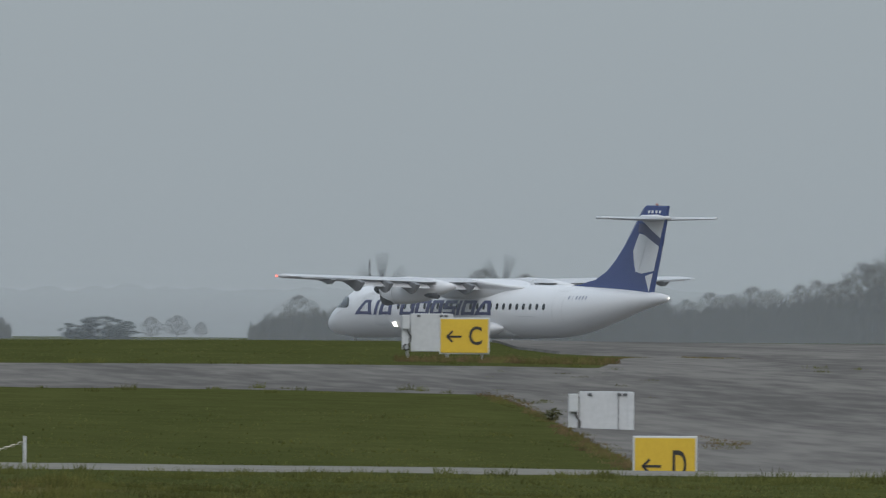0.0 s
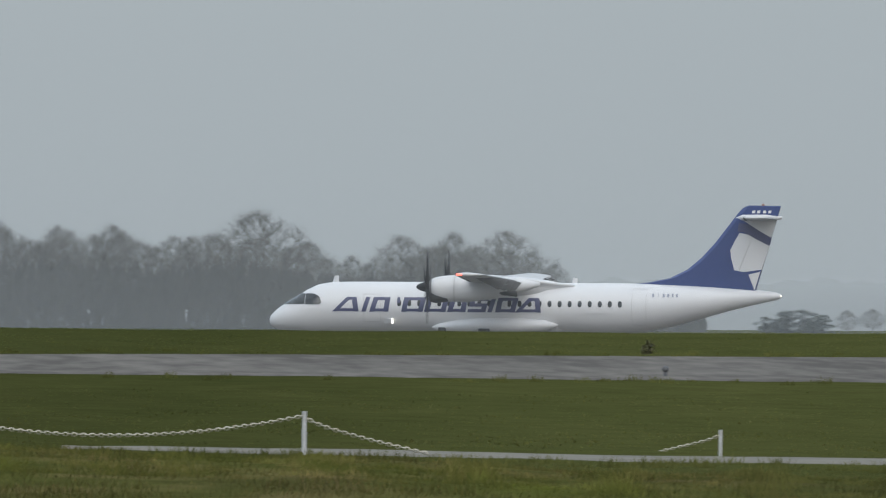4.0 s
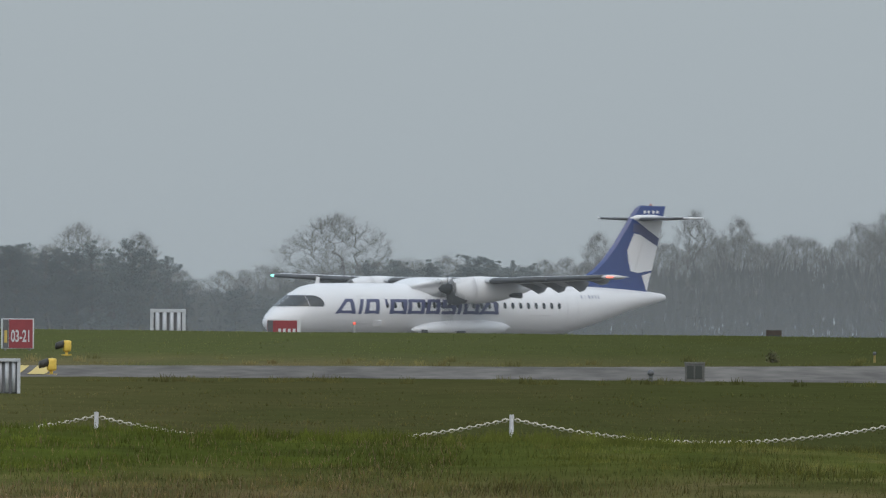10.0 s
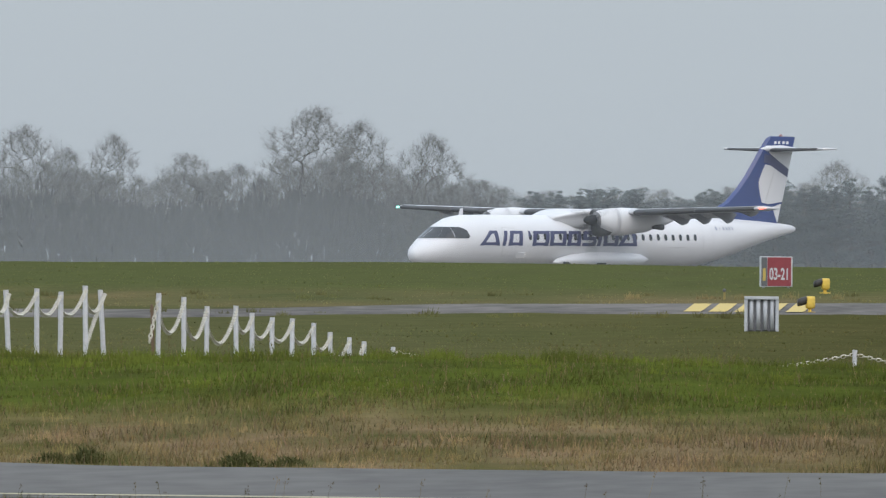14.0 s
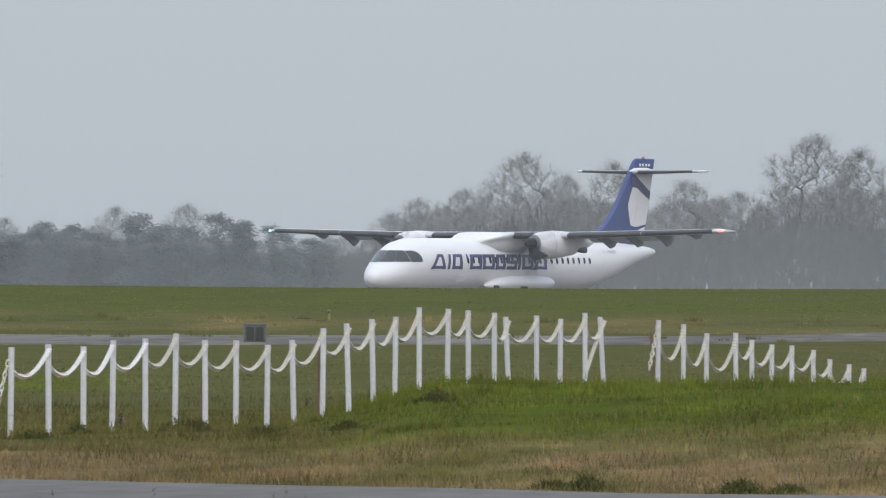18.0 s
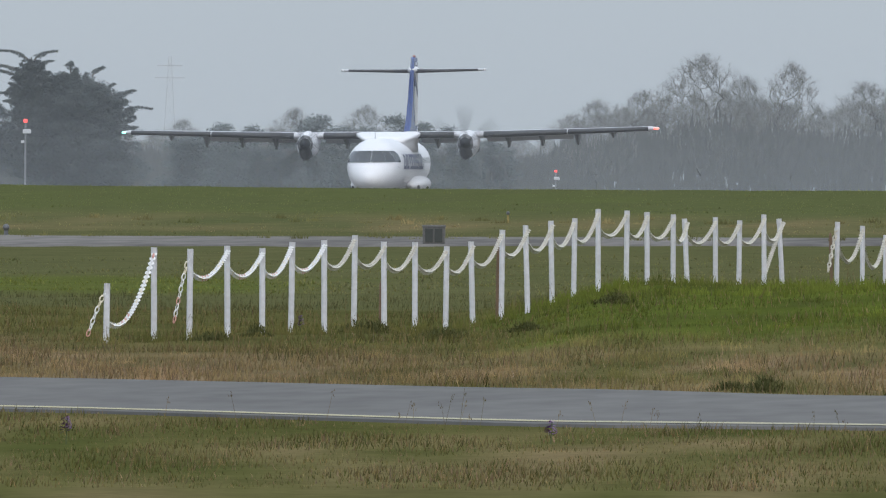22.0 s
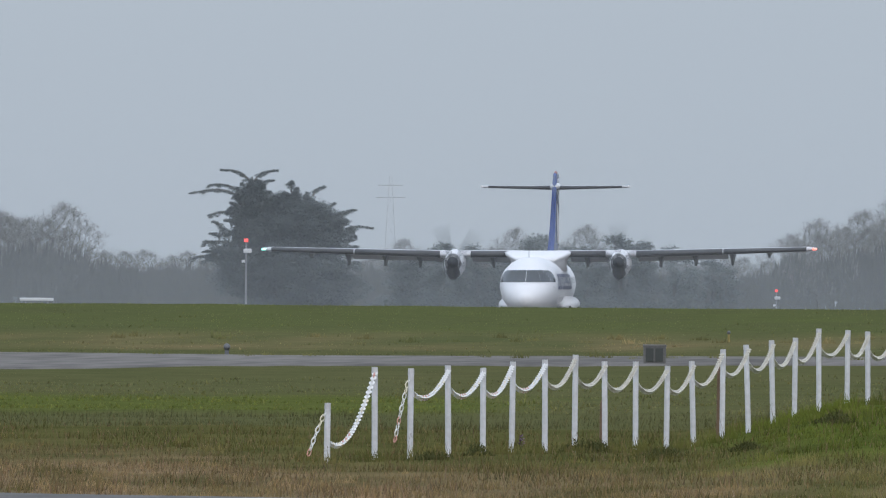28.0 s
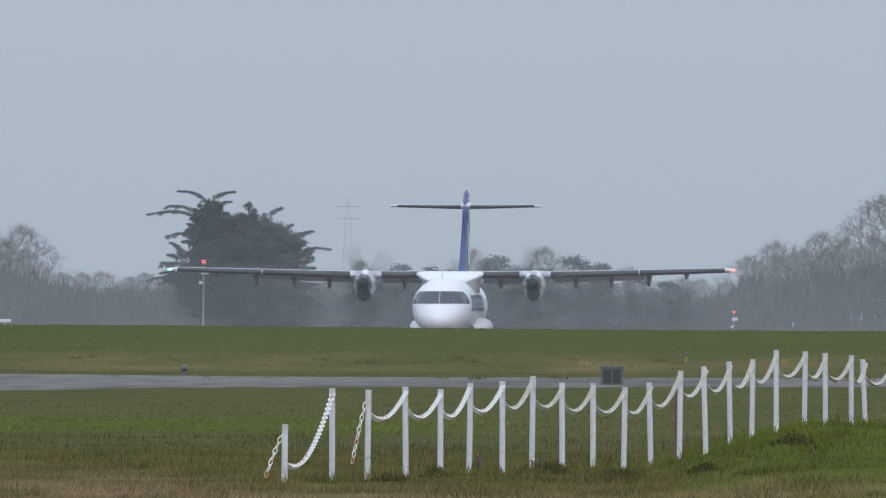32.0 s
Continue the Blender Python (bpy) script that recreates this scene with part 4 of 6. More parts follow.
# far holding sign and far cabinet, half behind the crest
g = ground(-5.43, 1250)
far_sign = thing("holding_sign", "distant red runway sign with white marks, half behind the crest", "sign", m=facing(-5.43, 1250, g))
bm = bmesh.new()
box(bm, 0, 0.15, 0.49 - g - 0.5, 1.25, 0.3, 1.0, 0.015)
part("case", bm, M_SIGN_WHITE, far_sign)
bm = bmesh.new()
box(bm, -0.06, -0.01, 0.49 - g - 0.50, 1.1, 0.02, 0.9, 0.004)
part("face", bm, M_SIGN_RED, far_sign, "red sign face")
bm = bmesh.new()
box(bm, -0.5, -0.03, 0.49 - g - 0.5, 0.2, 0.02, 0.9, 0.004)
part("side_face", bm, M_DARK, far_sign)
for x in (-0.15, 0.02, 0.2, 0.38):
    bm = bmesh.new()
    box(bm, x, -0.03, 0.49 - g - 0.46, 0.10, 0.012, 0.22, 0.003)
    part("marking_bar", bm, M_SIGN_WHITE, far_sign, "white bar")
for x in (-0.5, 0.5):
    bm = bmesh.new()
    tube(bm, (x, 0.15, -0.05), (x, 0.15, 0.49 - g - 0.95), 0.04, 0.04, 8)
    part("leg", bm, M_STEEL, far_sign)


def ribbed_cabinet(b, d, ztop, zbase, w, label):
    g = ground(b, d)
    cab = thing("ribbed_cabinet", label, "cabinet", "ribbed equipment cabinets", facing(b, d, g))
    h, zc = ztop - g, (ztop - g) / 2
    bm = bmesh.new()
    box(bm, 0, 0.16, zc, w, 0.30, h, 0.01)
    part("body", bm, M_DARK, cab, "dark inner panel")
    for x in (-w * 0.46, w * 0.46):
        bm = bmesh.new()
        box(bm, x, 0.12, zc, w * 0.10, 0.34, h * 1.005, 0.01)
        part("side_frame", bm, M_SILVER, cab)
    bm = bmesh.new()
    box(bm, 0, 0.12, h * 0.96, w, 0.36, h * 0.09, 0.01)
    part("top_frame", bm, M_SILVER, cab)
    for k in range(4):
        x = w * (-0.30 + 0.205 * k)
        bm = bmesh.new()
        tube(bm, (x, 0.01, 0.02), (x, 0.01, h * 0.93), w * 0.062, w * 0.062, 10)
        part("rib", bm, M_SILVER, cab, "rounded galvanised rib", True)
    return cab


ribbed_cabinet(-13.7, 640, 0.30, -0.46, 0.64, "small silver ribbed equipment cabinet on the turf")
ribbed_cabinet(-8.85, 1250, 0.83, 0.0, 1.28, "distant silver ribbed equipment cabinet behind the crest")


def guard_light(b, d, label):
    g = ground(b, d) + 0.03
    lamp = thing("guard_light", label, "light", "runway guard lights", facing(b, d, g, 15) @ Matrix.Scale(0.78, 4))
    bm = bmesh.new()
    box(bm, 0.06, 0, 0.27, 0.24, 0.26, 0.34, 0.06)
    part("housing", bm, M_LAMP_YELLOW, lamp, "yellow rounded housing", True)
    bm = bmesh.new()
    loft(bm, [[Vector((-0.05 - x, r * math.sin(k * math.pi / 6), 0.33 - 0.3 * x + r * math.cos(k * math.pi / 6))) for k in range(12)] for x, r in ((0.0, 0.11), (0.12, 0.115), (0.24, 0.10))])
    part("hood", bm, M_SIGN_BLACK, lamp, "black lamp hood", True)
    bm = bmesh.new()
    tube(bm, (0.05, 0, -0.05), (0.05, 0, 0.14), 0.05, 0.05, 8)
    part("stem", bm, M_LAMP_YELLOW, lamp)
    bm = bmesh.new()
    tube(bm, (0.05, 0, -0.02), (0.05, 0, 0.015), 0.16, 0.16, 12)
    part("foot", bm, M_LAMP_YELLOW, lamp)


guard_light(-11.88, 800, "yellow runway guard light with a black hood, beyond the taxiway")
guard_light(-12.33, 722, "yellow runway guard light with a black hood, on the taxiway edge")


M_PLATE = material("dark_green_plate", (0.035, 0.042, 0.038), 0.7, scale=3.0, fine=20.0)


def marker_block(b, d, w, h, label, stone=None):
    g = ground(b, d)
    blk = thing("marker_block", label, "block", "concrete marker blocks", facing(b, d, g))
    bm = bmesh.new()
    box(bm, 0, 0.2, h / 2 - 0.03, w, 0.4, h, 0.03)
    part("block", bm, stone or M_STONE, blk)
    bm = bmesh.new()
    box(bm, 0, 0.2, h - 0.02, w * 1.04, 0.42, 0.05, 0.012)
    part("cap", bm, stone or M_STONE, blk)
    for x in (-w * 0.22, w * 0.2):
        bm = bmesh.new()
        box(bm, x, -0.008, h * 0.5, w * 0.34, 0.02, h * 0.66, 0.005)
        part("plate", bm, M_PLATE, blk, "dark plate")


marker_block(6.7, 712, 0.42, 0.41, "squat grey concrete block at the taxiway edge")
marker_block(-43.38, 668, 0.45, 0.40, "squat grey concrete block with dark plates, at the taxiway edge")
marker_block(9.03, 1300, 0.6, 0.14 - ground(9.03, 1300), "distant low brown block behind the crest", material("dark_brown_panel", (0.055, 0.042, 0.034), 0.8, scale=2.0, fine=12.0))


M_STUB = material("weathered_yellow", (0.26, 0.20, 0.06), 0.8, second=(0.18, 0.15, 0.06), scale=3.0, fine=20.0)


def edge_marker(b, d, h, mat, label, name="edge_marker", r=0.05):
    g = ground(b, d)
    ob = thing(name, label, "marker", "taxiway edge markers", facing(b, d, g))
    bm = bmesh.new()
    tube(bm, (0, 0, -0.05), (0, 0, h * 0.75), r, r * 0.8, 8)
    part("stem", bm, mat, ob)
    bm = bmesh.new()
    bmesh.ops.create_uvsphere(bm, u_segments=10, v_segments=6, radius=r * 1.5, matrix=Matrix.Translation((0, 0, h * 0.82)))
    part("cap", bm, M_DARK, ob, "dark cap", True)


for b, d in ((35.8, 715), (5.4, 712), (-56.0, 703)):
    edge_marker(b, d, 0.22, M_DARK, "small dark taxiway edge light in the grass")
for b, d, h in ((-14.8, 772, 0.36), (12.0, 785, 0.34), (-41.2, 775, 0.36)):
    edge_marker(b, d, h * 0.75, M_STUB, "short yellow edge marker post on the turf", r=0.03)


M_MASTGREY = material("galvanised_pole", (0.21, 0.225, 0.24), 0.7, second=(0.18, 0.19, 0.20), scale=1.0, fine=8.0)


def mast(b, d, ztop, label, name, k, lamp):
    g = ground(b, d)
    ob = thing(name, label, "light", m=facing(b, d, g))
    h = ztop - g
    bm = bmesh.new()
    tube(bm, (0, 0, 0), (0, 0, h * 0.96), 0.085 * k, 0.06 * k, 8)
    part("pole", bm, M_MASTGREY, ob, "pale grey pole")
    bm = bmesh.new()
    box(bm, 0, 0, h * 0.985, 0.30 * k, 0.26 * k, 0.26 * k, 0.05)
    part("top_lamp", bm, lamp, ob, "glowing red lamp head")
    bm = bmesh.new()
    box(bm, 0.1 * k, 0, h * 0.985 - 0.75 * k, 0.6 * k, 0.35 * k, 0.32 * k, 0.05)
    part("lamp_box", bm, M_SIGN_WHITE, ob, "white lamp box")
    bm = bmesh.new()
    box(bm, -0.2 * k, 0, h * 0.985 - 1.5 * k, 0.25 * k, 0.3 * k, 0.2 * k, 0.03)
    part("lower_lamp", bm, M_SIGN_WHITE, ob)


M_LENS = glow("red_obstruction_lens", (0.9, 0.10, 0.09), 0.7)
mast(-55.45, 1950, 3.0, "slim pale mast with a glowing red lamp and white boxes", "light_mast", 0.8, M_LENS)
mast(-39.8, 1900, 0.30, "short mast with a glowing red lamp and a white box", "light_mast", 0.55, M_LENS)
g = ground(-3.35, 1300)
red_lamp = thing("obstruction_light", "small glowing red lamp on a short pole", "light", m=facing(-3.35, 1300, g))
bm = bmesh.new()
tube(bm, (0, 0, 0), (0, 0, 0.25 - g), 0.05, 0.04, 8)
part("pole", bm, M_STEEL, red_lamp)
bm = bmesh.new()
bmesh.ops.create_uvsphere(bm, u_segments=10, v_segments=6, radius=0.065, matrix=Matrix.Translation((0, 0, 0.29 - g)))
part("lens", bm, glow("dim_red_lens", (0.8, 0.12, 0.08), 0.5), red_lamp, "glowing red lens", True)

# lattice pylons far behind the woods
M_PYLON = material("pale_galvanised_lattice", (0.36, 0.375, 0.39), 0.7, scale=0.5, fine=4.0)


def pylon(b, d, high, mat, label, gauge, foot):
    g = ground(b, d)
    ob = thing("lattice_pylon", label, "pylon", "far pylons", facing(b, d, g))
    top = EYE + high - g
    bm = bmesh.new()
    for sx in (-1, 1):
        for sy in (-1, 1):
            tube(bm, (sx * foot, sy * foot, 0), (sx * foot * 0.14, sy * foot * 0.14, top), gauge, gauge * 0.6, 4)
    for k in range(9):
        z0, z1 = (top - 0.5) * k / 9, (top - 0.5) * (k + 1) / 9
        w0, w1 = foot * (1 - 0.86 * k / 9), foot * (1 - 0.86 * (k + 1) / 9)
        tube(bm, (-w0, -w0, z0), (w1, -w1, z1), gauge * 0.3, gauge * 0.3, 4)
        tube(bm, (w0, -w0, z0), (-w1, -w1, z1), gauge * 0.3, gauge * 0.3, 4)
    part("lattice", bm, mat, ob)
    return ob


pylon(47.57, 4200, 4.1, M_DARK, "thin grey lattice mast in the far distance", 0.09, 0.3)
misty_pylon = pylon(-51.2, 4300, 11.0, M_PYLON, "faint pale lattice pylon with cross arms in the mist", 0.05, 1.1)
for z, w in ((0.93, 1.6), (0.84, 1.9)):
    bm = bmesh.new()
    h = (EYE + 11.0 - ground(-51.2, 4300)) * z
    tube(bm, (-w, 0, h), (w, 0, h), 0.05, 0.05, 4)
    part("cross_arm", bm, M_PYLON, misty_pylon)

# yellow bars painted on the taxiway, a yellow line along the road
for k, b in enumerate((-16.02, -15.27, -14.52, -13.77, -13.0)):
    d0, d1 = taxi_near(b) + 6, taxi_far(b) - 4
    bm = bmesh.new()
    pts = [(b, d0), (b + 0.52, d0), (b + 0.52 + 0.33, d1), (b + 0.33, d1)]
    rows = []
    for j in range(7):
        q = j / 6
        rows.append([bm.verts.new(polar(pts[a][0] + (pts[c][0] - pts[a][0]) * q, d0 + (d1 - d0) * q, ground(b, d0 + (d1 - d0) * q) + 0.045)) for a, c in ((0, 3), (1, 2))])
    for r0, r1 in zip(rows, rows[1:]):
        bm.faces.new((r0[0], r0[1], r1[1], r1[0]))
    tagged(part("painted_bar", bm, M_LINE), "yellow slanting bar painted on the taxiway", "marking", "painted taxiway bars", "structure")
verts = [polar(-75 + 0.6 * k, road_near(-75 + 0.6 * k) + q, ground(-75 + 0.6 * k, road_near(-75 + 0.6 * k) + q) + 0.024) for k in range(226) for q in (1.3, 2.3)]
me = bpy.data.meshes.new("road_line")
me.from_pydata(verts, [], [(2 * k, 2 * k + 2, 2 * k + 3, 2 * k + 1) for k in range(225)])
me.materials.append(M_EDGELINE)
tagged(new("road_line", me), "faded yellow line along the road edge", "marking", kind="structure")


def shrub(b, d, h, seed):
    random.seed(seed)
    ob = thing("shrub", "small dark weedy shrub on the taxiway verge", "shrub", "verge shrubs", facing(b, d, ground(b, d)))
    bm = bmesh.new()
    for _ in range(160):
        t, r = random.uniform(0, 6.283), random.uniform(0, 0.30) * h * 2
        p = Vector((r * math.cos(t), r * math.sin(t), random.uniform(0, h) * (1 - r / h * 0.6)))
        q = p + Vector((random.uniform(-1, 1), random.uniform(-1, 1), random.uniform(-0.2, 1))) * 0.09
        s = Vector((random.uniform(-1, 1), random.uniform(-1, 1), random.uniform(-1, 1))) * 0.03
        bm.faces.new([bm.verts.new(v) for v in (p - s, p + s, q)])
    part("leaves", bm, M_SHRUB, ob)
    bm = bmesh.new()
    for _ in range(6):
        tube(bm, (0, 0, -0.03), (random.uniform(-0.3, 0.3) * h, random.uniform(-0.3, 0.3) * h, h * 0.8), 0.012, 0.005, 4)
    part("stems", bm, M_BARK, ob)


M_SHRUB = material("dark_weeds", (0.06, 0.07, 0.026), 0.9, second=(0.10, 0.09, 0.045), scale=4.0, fine=30.0)
for k, (b, d, h) in enumerate(((35.3, 785, 0.30), (9.0, 785, 0.26), (53.0, 640, 0.25))):
    shrub(b, d, h, 40 + k)


M_BRAMBLE = material("dark_green_weeds", (0.040, 0.048, 0.017), 0.95, second=(0.075, 0.075, 0.030), scale=6.0, fine=40.0, spec=0.05)


def weed_mound(b, d, w, h, seed):
    random.seed(seed)
    ob = thing("weed_clump", "low dark green clump of weeds in the grass", "weeds", "clumps of weeds", facing(b, d, ground(b, d)))
    bm = bmesh.new()
    for _ in range(520):
        x = random.gauss(0, 0.42) * w
        z = random.random() * h * max(0.12, 1 - (x / w) ** 2) * random.uniform(0.5, 1.1)
        p = Vector((x, random.uniform(-0.25, 0.25), z - 0.01))
        q = p + Vector((random.uniform(-1, 1) * 0.03, random.uniform(-0.03, 0.03), random.uniform(0.2, 1) * 0.05))
        s = Vector((random.uniform(-1, 1), random.uniform(-1, 1), random.uniform(-1, 1))) * 0.008
        bm.faces.new([bm.verts.new(v) for v in (p - s, p + s, q)])
    part("leaves", bm, M_BRAMBLE, ob)


for k, (b, d, w, h) in enumerate(((-33.6, 234.5, 0.18, 0.11), (-29.0, 232.5, 0.20, 0.10), (-34.6, 236, 0.14, 0.06), (-27.6, 233, 0.16, 0.06), (-49.9, 303, 0.25, 0.10), (-43.0, 312, 0.3, 0.10), (-40.6, 309, 0.2, 0.09), (-38.0, 330, 0.2, 0.12), (-45.5, 322, 0.24, 0.15), (-45.0, 324, 0.16, 0.12), (-48.6, 311, 0.16, 0.12))):
    weed_mound(b, d, w, h, 90 + k)

# wild flowers in the meadow and a white board at the turf crest
M_FLOWER = material("purple_petals", (0.16, 0.075, 0.20), 0.8, second=(0.11, 0.05, 0.15), scale=20.0, fine=90.0)
M_STEM = material("green_stem", (0.07, 0.09, 0.03), 0.8, scale=20.0, fine=90.0)


def wildflower(b, d, h, seed):
    random.seed(seed)
    ob = thing("wildflower", "small purple flower spike in the meadow", "flower", "meadow flowers", facing(b, d, ground(b, d)))
    bm = bmesh.new()
    tube(bm, (0, 0, -0.03), (0.008, 0, h), 0.004, 0.003, 5)
    part("stem", bm, M_STEM, ob)
    bm = bmesh.new()
    for _ in range(46):
        t, z = random.uniform(0, 6.283), random.uniform(0.42, 1.05)
        r = 0.03 * (1.25 - z)
        p = Vector((r * math.cos(t), r * math.sin(t), z * h))
        q = p + Vector((math.cos(t), math.sin(t), random.uniform(-0.3, 0.6))) * 0.018
        w = Vector((-math.sin(t), math.cos(t), 0.2)) * 0.008
        bm.faces.new([bm.verts.new(v) for v in (p - w, p + w, q + w * 0.7, q - w * 0.7)])
    part("petals", bm, M_FLOWER, ob, "purple petals")


for k, (b, d, h) in enumerate(((-54.2, 193, 0.15), (-39.9, 195, 0.13), (-47.3, 322, 0.16), (-61.5, 194, 0.10))):
    wildflower(b, d, h, 70 + k)

g = ground(-61.5, 1085)
board = thing("marker_board", "low white marker board at the turf crest", "marker", m=facing(-61.62, 1085, g))
bm = bmesh.new()
box(bm, 0, 0, 0.45 - g, 1.08, 0.08, 0.10, 0.02)
part("board", bm, M_SIGN_WHITE, board)
for x in (-0.35, 0.35):
    bm = bmesh.new()
    tube(bm, (x, 0, -0.1), (x, 0, 0.42 - g), 0.025, 0.025, 6)
    part("leg", bm, M_MASTGREY, board)
# ---------------------------------------------------------------- the chain fence
def chain_material():
    m = material("white_plastic_chain", (0.72, 0.71, 0.69), 0.5, second=(0.6, 0.58, 0.54), scale=2.0, fine=12.0)
    n, l = m.node_tree.nodes, m.node_tree.links
    b = n["Principled BSDF"]
    geo, ramp = n.new("ShaderNodeNewGeometry"), n.new("ShaderNodeValToRGB")
    ramp.color_ramp.interpolation = "CONSTANT"
    ramp.color_ramp.elements[0].color = (0.62, 0.62, 0.62, 1)
    ramp.color_ramp.elements[1].position, ramp.color_ramp.elements[1].color = 0.82, (0.50, 0.25, 0.21, 1)
    last = ramp.color_ramp.elements.new(0.90)
    last.color = (0.62, 0.57, 0.45, 1)
    l.new(geo.outputs["Random Per Island"], ramp.inputs[0])
    l.new(ramp.outputs[0], b.inputs["Base Color"])
    return m


M_CHAIN = chain_material()
M_CHAIN_WHITE = material("weathered_white_chain", (0.52, 0.50, 0.44), 0.6, second=(0.34, 0.31, 0.25), scale=3.0, fine=25.0)


def chain(points, label, link=0.068, gauge=0.011):
    """Oval links along a line of points, each turned a quarter from the last."""
    verts, faces, run = [], [], 0.0
    far = [0.0]
    for a, c in zip(points, points[1:]):
        far.append(far[-1] + (c - a).length)
    count = int(far[-1] / (link * 0.8))
    for k in range(count):
        s = far[-1] * (k + 0.5) / count
        i = max(j for j in range(len(far) - 1) if far[j] <= s)
        a, c = points[i], points[i + 1]
        p = a + (c - a) * ((s - far[i]) / max(1e-6, far[i + 1] - far[i]))
        t = (c - a).normalized()
        x = t.cross(Vector((0, 0, 1))).normalized()
        y = t.cross(x)
        if k % 2:
            x, y = y, -x
        base = len(verts)
        for u in range(8):
            ang = 2 * math.pi * u / 8
            mid = p + t * (link * 0.5 * math.cos(ang)) + x * (link * 0.27 * math.sin(ang))
            out = (t * math.cos(ang) + x * math.sin(ang)).normalized()
            for o, w in ((1, 0), (-0.5, 0.87), (-0.5, -0.87)):
                verts.append(mid + out * gauge * o + y * gauge * w)
        for u in range(8):
            v = (u + 1) % 8
            for w in range(3):
                z = (w + 1) % 3
                faces.append((base + u * 3 + w, base + v * 3 + w, base + v * 3 + z, base + u * 3 + z))
    me = bpy.data.meshes.new("chain")
    origin = points[0].copy()
    me.from_pydata([v - origin for v in verts], [], faces)
    me.materials.append(M_CHAIN if "red" in label else M_CHAIN_WHITE)
    ob = new("chain", me)
    ob.location = origin
    return tagged(ob, label, "chain", "fence chains")


POSTS = [(-53.03, 0.45), (-51.62, 0.76), (-50.58, 0.74), (-49.45, 0.76), (-48.43, 0.73), (-47.58, 0.78), (-46.6, 0.79), (-45.73, 0.83), (-44.83, 0.76), (-43.93, 0.75), (-43.02, 0.7), (-42.22, 0.74), (-41.38, 0.85), (-40.6, 0.89), (-39.88, 0.93), (-39.25, 0.95), (-38.53, 1.04), (-37.7, 1.02), (-37.08, 1.0), (-36.32, 0.97), (-35.9, 0.92), (-35.07, 0.93), (-34.38, 0.89), (-33.63, 0.95), (-33.08, 0.9), (-31.5, 0.86), (-30.73, 0.81), (-30.07, 0.7), (-29.18, 0.7), (-28.72, 0.61), (-28.15, 0.55), (-27.53, 0.53), (-26.92, 0.47), (-26.4, 0.35), (-25.85, 0.28), (-25.43, 0.22)]  # bearing and height of the top


def post(b, d, ztop, label, lean=0.0, r=0.027):
    g = min(ground(b, d), ztop - 0.55)
    ob = thing("fence_post", label, "post", "fence posts", facing(b, d, g) @ pose(0, 0, 0, 0, lean, 0))
    h = ztop - g
    if "made" not in post_mesh:
        bm = bmesh.new()
        loft(bm, [[Vector((q * math.sin(k * math.pi / 6), q * math.cos(k * math.pi / 6), z)) for k in range(12)] for z, q in ((-0.3, r), (0.985, r), (1.0, r * 0.85))])
        post_mesh["made"] = part("shaft", bm, M_POST, ob, "white painted tube").data
        bm = bmesh.new()
        tube(bm, (0, 0, -0.05), (0, 0, 0.005), r * 1.12, r * 1.05, 12)
        post_mesh["cap"] = part("cap", bm, M_POST, ob).data
    else:
        for n, key in (("shaft", "made"), ("cap", "cap")):
            o = new(n, post_mesh[key])
            o.parent = ob
    kids = {o.name.split(".")[0]: o for o in ob.children}
    kids["shaft"].scale = (1, 1, h)
    kids["cap"].location = (0, 0, h)
    return ob


post_mesh = {}
tops = []
for i, (b, ztop) in enumerate(POSTS):
    d = 300 + 3.2 * i
    lean = (-0.5, 0.3, -0.4, 0.6, 0.1)[i % 5] + (3.2 if i in (20, 24) else 1.2 if i in (11, 13, 14) else 0)
    post(b, d, ztop, "short white fence post in dry grass" if i == 0 else "white fence post with a plastic chain", -lean)
    tops.append(polar(b, d, ztop))
for i in range(len(tops) - 1):
    if i in (1, 24):
        continue
    a, c = tops[i].copy(), tops[i + 1].copy()
    low = 0.19 if i else 0.33
    a.z -= low
    c.z -= 0.04
    sag = 0.145 if i else 0.24
    if 25 <= i <= 27:
        sag, low = 0.3, 0.3
    pts = []
    for k in range(15):
        q = k / 14
        p = a + (c - a) * q
        p.z -= sag * 4 * q * (1 - q) * (1.15 - 0.3 * q)
        pts.append(p)
    chain(pts, "sagging red and white plastic chain" if i < 6 else "sagging white plastic chain between posts")
# loose ends
for i, ends in ((0, (-0.5, -0.1, -0.40)), (2, (-0.42, -0.1, -0.60))):
    p = tops[i]
    pts = [p + Vector((ends[0] * q ** 0.8 * 0.32, ends[1] * q, -0.06 + ends[2] * q)) for q in (k / 8 for k in range(9))]
    chain(pts, "loose red and white chain end hanging to the grass", gauge=0.0065)
p, c = tops[24], tops[23]
chain([p + (c - p) * q + Vector((0, 0, -0.05 - 0.62 * q + 0.1 * q * (1 - q))) for q in (k / 8 for k in range(9))], "loose white chain hanging between two posts")
p = tops[25]
chain([p + Vector((-0.09 * q, -0.2 * q, -0.05 - 0.5 * q)) for q in (k / 6 for k in range(7))], "loose chain end hanging on a post")

